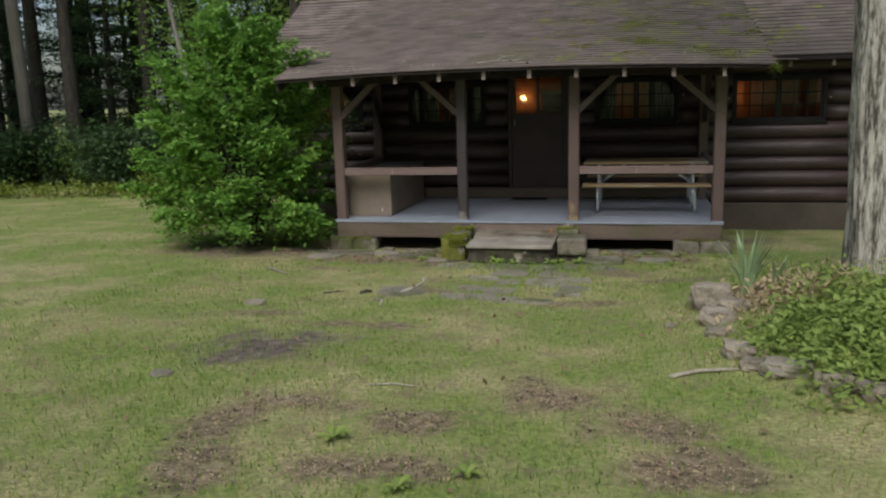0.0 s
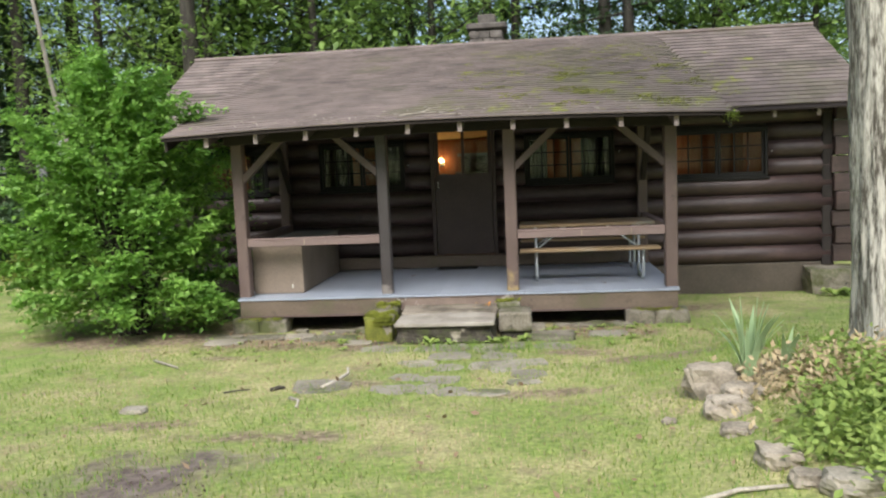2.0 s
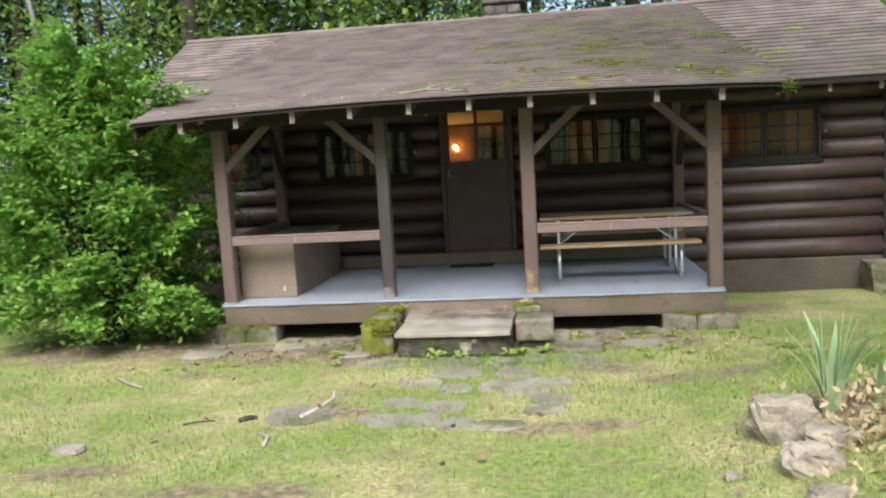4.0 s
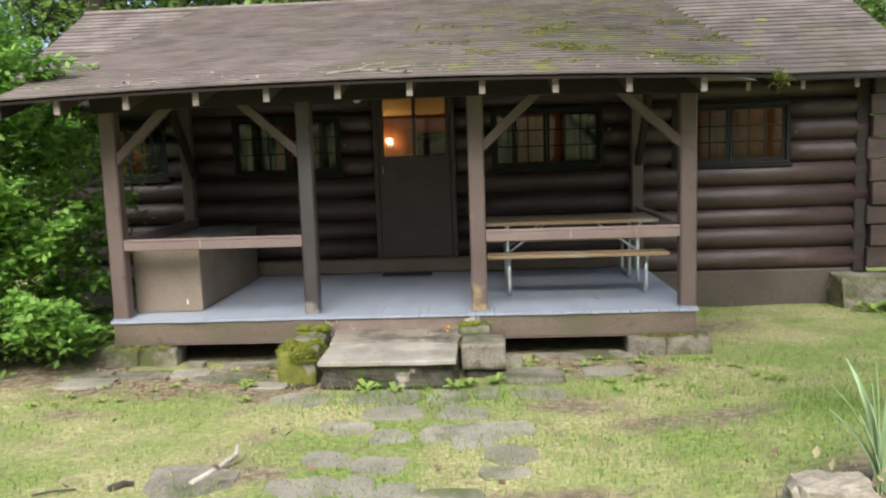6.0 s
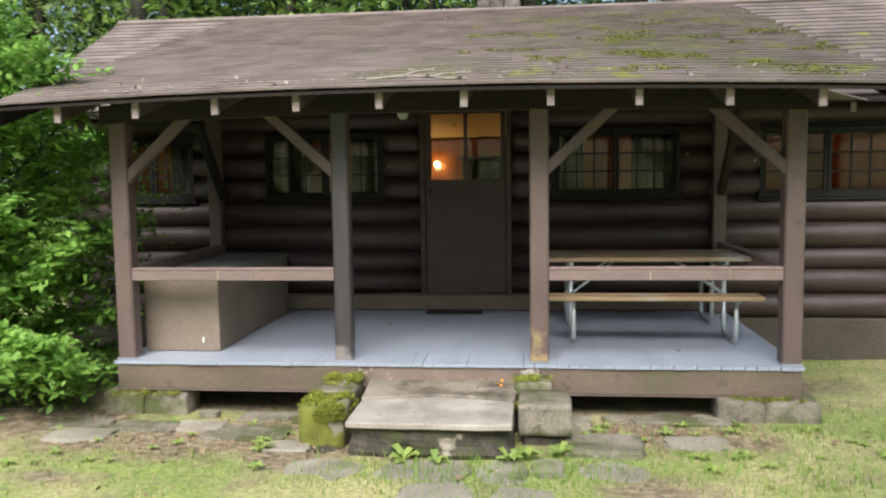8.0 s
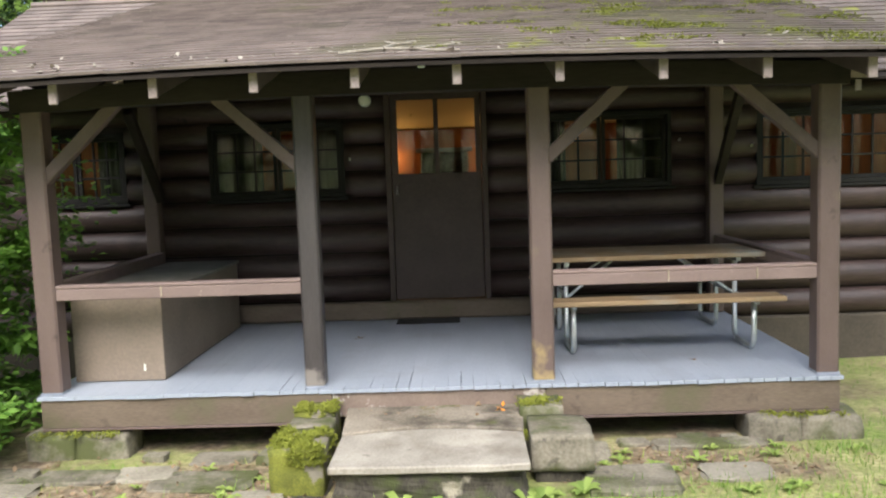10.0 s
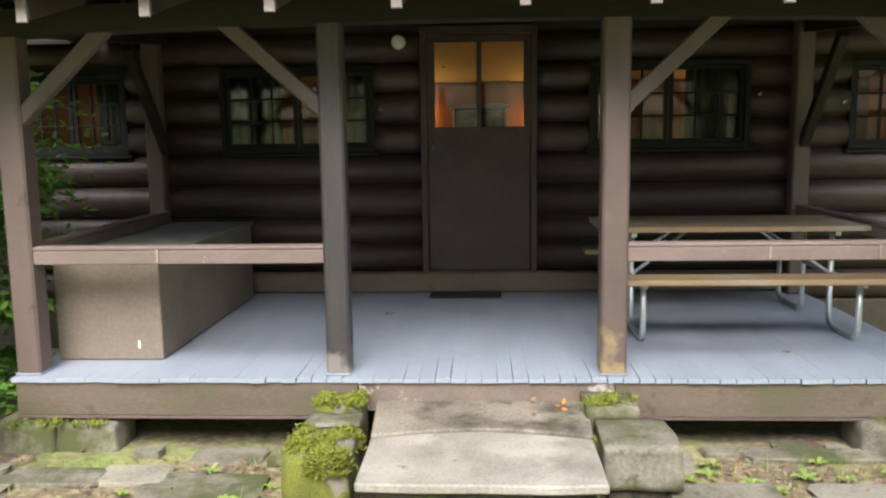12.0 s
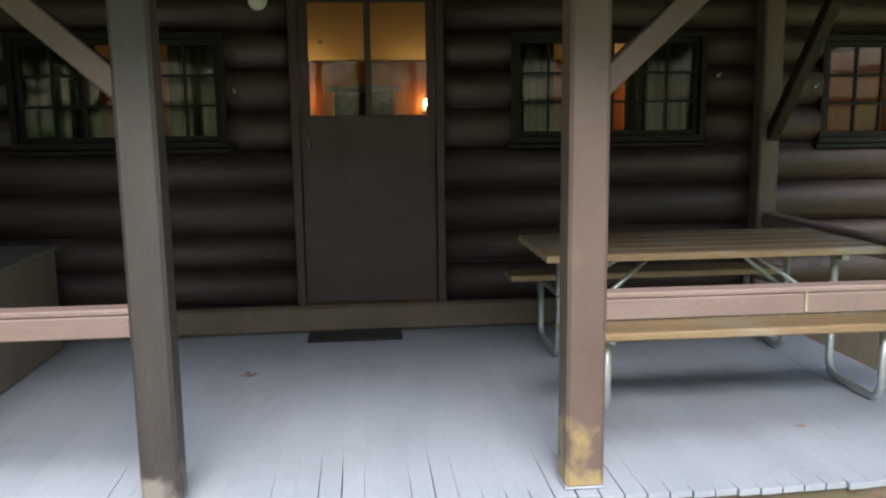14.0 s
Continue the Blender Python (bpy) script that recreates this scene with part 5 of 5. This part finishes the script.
def iris(x, y, blades, h, seed):
    z = ground_z(x, y)
    rl = np.random.default_rng(seed)
    t = thing("iris_plant", (x, y, z), "clump of upright pale green sword-shaped leaves", "plant", group="iris clumps")
    for k in range(blades):
        a = rl.uniform(0, 6.28)
        out = rl.uniform(0.02, 0.26)
        hh = h * rl.uniform(0.65, 1.05)
        w = rl.uniform(0.026, 0.042)
        g = bmesh.new()
        side = Vector((math.cos(a + 1.3), math.sin(a + 1.3), 0)) * w
        left, right = [], []
        for i in range(6):
            f = i / 5
            c = Vector((x + math.cos(a) * (0.03 + out * f * f), y + math.sin(a) * (0.03 + out * f * f), z - 0.02 + hh * f * (1 - 0.12 * f * out * 3)))
            s = side * (1 - f) ** 0.6 if f < 1 else side * 0.05
            left.append(g.verts.new(c - s))
            right.append(g.verts.new(c + s))
        for i in range(5):
            g.faces.new((left[i], right[i], right[i + 1], left[i + 1]))
        r = bmesh.ops.extrude_face_region(g, geom=list(g.faces))
        bmesh.ops.translate(g, verts=[q for q in r["geom"] if isinstance(q, bmesh.types.BMVert)], vec=Vector((math.cos(a), math.sin(a), 0)) * 0.004)
        part("blade", g, IRISLEAF, t)


iris(1.30, 6.56, 17, 0.60, 101)
iris(1.52, 6.42, 5, 0.34, 102)

rl = np.random.default_rng(120)
n = 420
px_, py_ = rl.normal(1.98, 0.42, n), rl.normal(5.0, 0.6, n)
keep = (px_ > 1.22 + 0.14 * np.abs(py_ - 5)) & (py_ > 3.9)
px_, py_ = px_[keep], py_[keep]
cc = [(x, y, ground_z(x, y) + rl.uniform(0.01, 0.10)) for x, y in zip(px_, py_)]
v, f = leaf_arrays(cc, 26, (0.09, 0.09, 0.06), 0.065, rl, -0.25)
bed = from_arrays("bed_plants", v, f, BEDLEAF)
tagged(bed, "low leafy green plants filling the bed by the tree", "plants", kind="stuff")
n = 170
cc = [(x, y, ground_z(x, y) + 0.035) for x, y in zip(rl.normal(1.60, 0.26, n), rl.normal(6.1, 0.28, n))]
v, f = leaf_arrays(cc, 9, (0.05, 0.05, 0.05), 0.055, rl, -0.9)
dry = from_arrays("withered_plants", v, f, DRYM)
tagged(dry, "withered reddish-brown stems beside the iris", "plants", kind="stuff")

# ---- flagstone path ----
path = thing("stone_path", (-1.0, 8.5, -0.25), "irregular grey flagstones sunk in the lawn before the step", "path", kind="structure")
random.seed(7)
FL = [(-1.49, 7.29, 0.42, 0.31), (-1.19, 7.29, 0.19, 0.34), (-0.98, 7.21, 0.24, 0.27), (-1.47, 7.76, 0.30, 0.33), (-1.11, 7.68, 0.32, 0.27), (-1.45, 8.44, 0.36, 0.28), (-1.26, 9.18, 0.56, 0.36), (-1.14, 8.80, 0.44, 0.30),
      (-0.76, 9.20, 0.30, 0.42), (-0.47, 9.30, 0.18, 0.32), (-0.63, 8.75, 0.32, 0.30), (-0.80, 8.26, 0.20, 0.40), (-0.43, 8.20, 0.50, 0.50), (-0.31, 7.76, 0.28, 0.30), (-0.66, 7.18, 0.34, 0.20), (-2.16, 7.41, 0.46, 0.48),
      (-1.91, 9.14, 0.42, 0.36), (-0.03, 9.28, 0.40, 0.40), (-1.11, 8.22, 0.28, 0.34), (-0.36, 7.48, 0.28, 0.16)]
for i, (x, y, sx, sy) in enumerate(FL):
    out = []
    k = random.randint(7, 10)
    turn = random.uniform(0, 6.28)
    for q in range(k):
        a = turn + 2 * math.pi * (q + random.uniform(-0.3, 0.3)) / k
        rr = random.uniform(0.86, 1.10) / max(abs(math.cos(a)), abs(math.sin(a))) ** 0.75
        out.append((x + math.cos(a) * sx * 0.58 * rr, y + math.sin(a) * sy * 0.56 * rr))
    zz = ground_z(x, y)
    g = slab(out, zz - 0.05, zz + 0.006 + random.uniform(0, 0.008))
    bmesh.ops.bevel(g, geom=list(g.edges), offset=0.008, segments=1, affect="EDGES")
    part("flagstone", g, FLAG, path)

# ---- sticks, leaves, small stones on the lawn ----
def twig(pts, r, m=STICK, lab="bleached fallen stick on the grass"):
    q = [Vector((x, y, ground_z(x, y) + 0.012 + h)) for x, y, h in pts]
    single("stick", tube(q, [r * (1 - 0.5 * i / len(q)) for i in range(len(q))], 6, rough=0.2), m, lab, "stick", group="fallen sticks", smooth=True)


twig([(-2.13, 7.35, 0.0), (-2.06, 7.55, 0.01), (-1.98, 7.72, 0.05), (-1.99, 7.78, 0.09)], 0.018)
twig([(-2.30, 6.95, 0.0), (-2.20, 6.85, 0.0), (-2.16, 6.65, 0.0)], 0.018)
twig([(-2.98, 7.22, 0.01), (-2.88, 7.25, 0.015), (-2.76, 7.28, 0.01)], 0.008, TRUNK, "thin dark stick on the grass")
twig([(-2.58, 7.3, 0.0), (-2.52, 7.36, 0.01), (-2.47, 7.37, 0.0)], 0.022, TRUNK, "dark charred stub of wood on the grass")
twig([(-4.35, 8.75, 0.0), (-4.15, 8.55, 0.02), (-3.95, 8.45, 0.0)], 0.014)
twig([(0.55, 4.55, 0.0), (0.75, 4.62, 0.015), (1.0, 4.63, 0.0)], 0.016)
twig([(-1.45, 4.15, 0.0), (-1.3, 4.18, 0.005), (-1.12, 4.17, 0.0)], 0.007)
single("stone", rock((-3.5, 6.62, ground_z(-3.5, 6.62) + 0.002), (0.20, 0.15, 0.08), 55, 0.1, 0.2, 2, 0.5), FLAG, "flat grey stone half sunk in the lawn", "stone")
single("stone", rock((-3.05, 4.15, ground_z(-3.05, 4.15) + 0.002), (0.17, 0.11, 0.06), 56, 0.1, 0.2, 2, 0.5), FLAG, "small pale stone half sunk in the lawn", "stone")

rl = np.random.default_rng(140)
n = 330
lx, ly = rl.uniform(-6, 3, n), rl.uniform(1.5, 10.3, n)
cc = [(x, y, ground_z(x, y) + 0.035) for x, y in zip(lx, ly)]
v, f = leaf_arrays(cc, 1, (0.01, 0.01, 0.004), 0.06, rl, 0.0)
tagged(from_arrays("fallen_leaves", v, f, DEADLEAF), "scattered tan and brown fallen leaves on the lawn", "leaves", kind="stuff")
n = 150
lx, ly = rl.uniform(-4.4, 1.8, n), 9.95 + np.abs(rl.normal(0, 0.28, n))
cc = [(x, y, roof_z(x, y) + 0.03) for x, y in zip(lx, ly)]
v, f = leaf_arrays(cc, 1, (0.01, 0.01, 0.002), 0.045, rl, 0.0)
tagged(from_arrays("roof_litter", v, f, STICK), "pale dead leaves lying on the porch roof", "leaves", kind="stuff")
bm = bmesh.new()
for pts in (((-1.75, 10.05), (-1.5, 10.16), (-1.3, 10.12), (-1.05, 10.28)), ((-1.5, 10.16), (-1.42, 10.34), (-1.30, 10.42)), ((-1.3, 10.12), (-1.2, 10.02), (-1.02, 10.0)), ((-1.42, 10.34), (-1.5, 10.45))):
    tube([Vector((x, y, roof_z(x, y) + 0.035)) for x, y in pts], [0.009 - 0.0015 * i for i in range(len(pts))], 5, bm)
single("roof_twig", bm, STICK, "bleached forked twig lying on the porch roof", "twig")
for x, y in ((-2.0, 12.2), (0.66, 11.1)):
    g = bmesh.new()
    vv, ff = leaf_arrays([(x, y, DZ + 0.012)], 3, (0.01, 0.01, 0.002), 0.05, rl, 0.0)
    tagged(from_arrays("fallen_leaf", vv, ff, DEADLEAF), "curled pale leaf on the porch boards", "leaf", group="leaves on the porch")

# litter: clods and straw on the bare patches, dead leaves by the porch
def litter(name, count, xr, yr, size, material, label, seed, kinds_ok, flat=0.0):
    rg = np.random.default_rng(seed)
    cc = []
    while len(cc) < count:
        x, y = rg.uniform(*xr), rg.uniform(*yr)
        m, k = bare(x, y)
        if k in kinds_ok and rg.random() < m:
            cc.append((x, y, ground_z(x, y) + rg.uniform(0.002, 0.010)))
    v, f = leaf_arrays(cc, 2, (0.02, 0.02, 0.006), size, rg, flat)
    tagged(from_arrays(name, v, f, material), label, "litter", kind="stuff")


CLOD = mat("dark crumbly soil", (0.04, 0.028, 0.02), (0.14, 0.10, 0.07), 0.95, 20, 90, 0.8)
litter("mulch", 1900, (-2.6, 1.2), (2.0, 4.6), 0.019, DRYM, "shredded straw-brown mulch on bare soil", 301, (1,))
litter("soil_clods", 380, (-3.2, 1.2), (2.0, 5.2), 0.026, CLOD, "dark crumbs of turned soil", 302, (0, 1))
litter("leaf_litter", 700, (-4.0, 1.6), (9.2, 10.5), 0.04, DEADLEAF, "brown dead leaves gathered against the porch", 303, (1, 2))

rl = np.random.default_rng(155)
cc = [(1.99 + rl.normal(0, 0.03), 9.88 + rl.normal(0, 0.03), 2.13 + rl.normal(0, 0.025)) for _ in range(40)]
v, f = leaf_arrays(cc, 6, (0.02, 0.02, 0.02), 0.03, rl, -0.3)
tagged(from_arrays("moss_tuft", v, f, LEAF_GOLD), "bright moss tuft hanging at the roof corner", "moss", kind="stuff")

# broad-leaved weeds in the lawn and by the step
def weed(x, y, leaves, size, seed):
    z = ground_z(x, y)
    rw = np.random.default_rng(seed)
    t = thing("weed", (x, y, z), "low rosette of broad fresh green leaves in the grass", "weed", group="weeds in the lawn")
    vs, fs = [], []
    for k in range(leaves):
        a = 2.4 * k + rw.uniform(-0.3, 0.3)
        d, sd = Vector((math.cos(a), math.sin(a), 0)), Vector((-math.sin(a), math.cos(a), 0))
        ln, rise = size * rw.uniform(0.7, 1.2), rw.uniform(0.15, 0.6)
        base = len(vs)
        for f, w in ((0.05, 0.03), (0.35, 0.20), (0.65, 0.24), (0.88, 0.13), (1.0, 0.01)):
            c = d * (ln * f) + Vector((0, 0, 0.01 + ln * rise * math.sin(f * 2.2)))
            vs += [tuple(c - sd * ln * w + Vector((0, 0, ln * w * 0.3))), tuple(c), tuple(c + sd * ln * w + Vector((0, 0, ln * w * 0.3)))]
        for i in range(4):
            q = base + 3 * i
            fs += [(q, q + 1, q + 4, q + 3), (q + 1, q + 2, q + 5, q + 4)]
    ob = from_arrays("leaves", vs, fs, BEDLEAF, t, smooth=True)
    return ob


rw = random.Random(17)
for k, (x, y, sz) in enumerate([(-1.34, 3.13, 0.10), (-1.42, 9.36, 0.12), (-1.20, 9.33, 0.10), (-0.62, 9.50, 0.13), (-0.72, 9.42, 0.10), (-0.38, 9.62, 0.10), (-0.50, 2.75, 0.09), (-0.80, 2.55, 0.08), (4.25, 12.55, 0.24), (4.0, 12.5, 0.2), (-2.45, 9.55, 0.09)]):
    weed(x, y, 9, sz, 500 + k)
for k in range(26):
    weed(rw.uniform(-0.2, 1.9), rw.uniform(9.3, 10.35), 7, rw.uniform(0.04, 0.08), 530 + k)
for k in range(16):
    weed(rw.uniform(-4.2, -2.2), rw.uniform(9.0, 10.2), 7, rw.uniform(0.04, 0.07), 560 + k)
rl = np.random.default_rng(171)
cc = []
while len(cc) < 900:
    x, y = rl.uniform(-1.2, 3.2), 10.0 + rl.gamma(2.0, 0.9)
    if 9.95 < y < 14.5 and (y > 12.75 or x < PX1 - 0.05) and noise.noise(Vector((x * 1.7, y * 2.6, 5.0))) + 0.35 * noise.noise(Vector((x * 6, y * 8, 1.0))) > 0.20:
        cc.append((x, y, roof_z(x, y) + 0.022))
v, f = leaf_arrays(cc, 8, (0.035, 0.012, 0.003), 0.022, rl, -0.5)
tagged(from_arrays("roof_moss", v, f, MOSSLEAF), "yellow-green moss growing along the shingle edges", "moss", kind="stuff")
v, f = leaf_arrays([(-0.80, 10.42, -0.022)], 4, (0.015, 0.015, 0.003), 0.05, rl, 0.0)
ORANGE = leafy("orange fallen leaf", (0.55, 0.16, 0.02), (0.75, 0.34, 0.04), 0.1, 0.6)
tagged(from_arrays("fallen_leaf", v, f, ORANGE), "orange fallen leaves on the concrete step", "leaf", group="leaves on the porch")
cc = [(rl.uniform(-1.85, -0.72), 10.53 - abs(rl.normal(0, 0.12)), -0.024) for _ in range(26)]
v, f = leaf_arrays(cc, 1, (0.005, 0.005, 0.001), 0.04, rl, 0.0)
tagged(from_arrays("step_litter", v, f, DEADLEAF), "brown leaf scraps along the back of the step", "leaves", kind="stuff")

# ---- grass ----
def grass(count, xr, yr, h, material, name, label, seed, green=None):
    rg = np.random.default_rng(seed)
    x, y = rg.uniform(*xr, count), rg.uniform(*yr, count)
    ok = np.ones(count, bool)
    zz = np.zeros(count)
    hs = np.zeros(count)
    for i in range(count):
        m, k = bare(x[i], y[i])
        patchy = 0.5 + 0.9 * noise.noise(Vector((x[i] * 0.55, y[i] * 0.55, 9.0))) + 0.35 * noise.noise(Vector((x[i] * 2.2, y[i] * 2.2, 3.0)))
        if green is not None:
            patchy = patchy if green else 1 - patchy
        ok[i] = rg.random() > m * 0.72 and rg.random() < max(0.06, patchy) and not (y[i] > 10.4 and DX0 < x[i] < DX1) and not (9.4 < y[i] < 10.6 and -2.15 < x[i] < -0.35)
        zz[i] = ground_z(x[i], y[i])
        hs[i] = h * rg.uniform(0.5, 1.3)
    x, y, zz, hs = x[ok], y[ok], zz[ok], hs[ok]
    n = len(x)
    a = rg.uniform(0, 6.28, n)
    lean = rg.uniform(0.1, 0.9, n)[:, None] * hs[:, None]
    d = np.stack([np.cos(a), np.sin(a), np.zeros(n)], 1)
    s = np.stack([-np.sin(a), np.cos(a), np.zeros(n)], 1) * rg.uniform(0.0025, 0.005, n)[:, None]
    p = np.stack([x, y, zz - 0.008], 1)
    top = p + d * lean + np.stack([np.zeros(n), np.zeros(n), hs], 1)
    v = np.stack([p - s, p + s, top], 1).reshape(-1, 3)
    f = np.arange(n * 3).reshape(-1, 3)
    tagged(from_arrays(name, v, f, material), label, "grass", kind="stuff")


grass(70000, (-5.5, 3.5), (1.2, 10.4), 0.045, GRASSM, "grass", "short yellow-green lawn grass", 201)
grass(45000, (-5.5, 3.5), (1.2, 10.4), 0.05, GRASSG, "grass", "patches of fresh green lawn grass", 202, True)
grass(48000, (-5.0, 3.0), (1.2, 9.8), 0.035, DRYM, "dry_grass", "dry straw-coloured grass", 203, False)
grass(40000, (-14, -5), (3, 19), 0.06, GRASSG, "grass", "fresh green lawn grass", 204)
grass(5000, (-2.9, 1.6), (8.9, 10.3), 0.09, GRASSG, "grass", "tufts of fresh weeds before the porch", 206, True)
grass(9000, (1.6, 6), (7.5, 13.1), 0.07, GRASSG, "grass", "fresh green grass by the cabin wall", 205)

# ---- porch boards and shingles: the pieces ----
deck = thing("floor_porch", (DX0, DY0, DZ), "grey painted narrow porch floorboards with chipped ends", "porch floor", kind="structure")
random.seed(3)
nb = 62
bw = (DX1 - DX0) / nb
shared = []


def plank_mesh(e, slit, length):
    """A floorboard whose front end is worn back by e and narrows by slit over its last stretch."""
    g = bmesh.new()
    far = WALL_Y - 0.02 - DY0
    a, b = 0.0001, bw - 0.0001
    out = [(a + slit, e), (b - slit * 0.3, e + 0.006), (b - slit * 0.2, e + length * 0.6), (b, e + length), (b, far), (a, far), (a, e + length), (a + slit * 0.8, e + length * 0.5)]
    slab(out, -0.026, 0.0, g)
    bmesh.ops.bevel(g, geom=[q for q in g.edges if abs(q.verts[0].co.z) < 1e-4 and abs(q.verts[1].co.z) < 1e-4], offset=0.0004, segments=1, affect="EDGES")
    return finish(g, "plank", [DECK], Vector((0, 0, 0)))


for e, slit, length in ((-0.006, 0.003, 0.06), (0.003, 0.004, 0.10), (-0.002, 0.003, 0.35), (0.004, 0.0045, 0.55), (-0.008, 0.0035, 0.08), (0.0, 0.003, 0.12)):
    shared.append(plank_mesh(e, slit, length))
for i in range(nb):
    centre = 18 < i < 42
    ob = new("plank", shared[random.choice((2, 3, 3, 5, 1)) if centre else random.choice((0, 1, 4, 5))])
    ob.parent = deck
    ob.location = (i * bw, random.uniform(-0.004, 0.004), random.uniform(-0.0006, 0.0003))
lay(300)
single("ridge_cap", tube([(RX0, 15.58, main_top(15.58) + 0.0), (RX1, 15.58, main_top(15.58) + 0.0)], 0.05, 6), SHINGLE, "row of folded ridge shingles", "ridge", kind="structure")
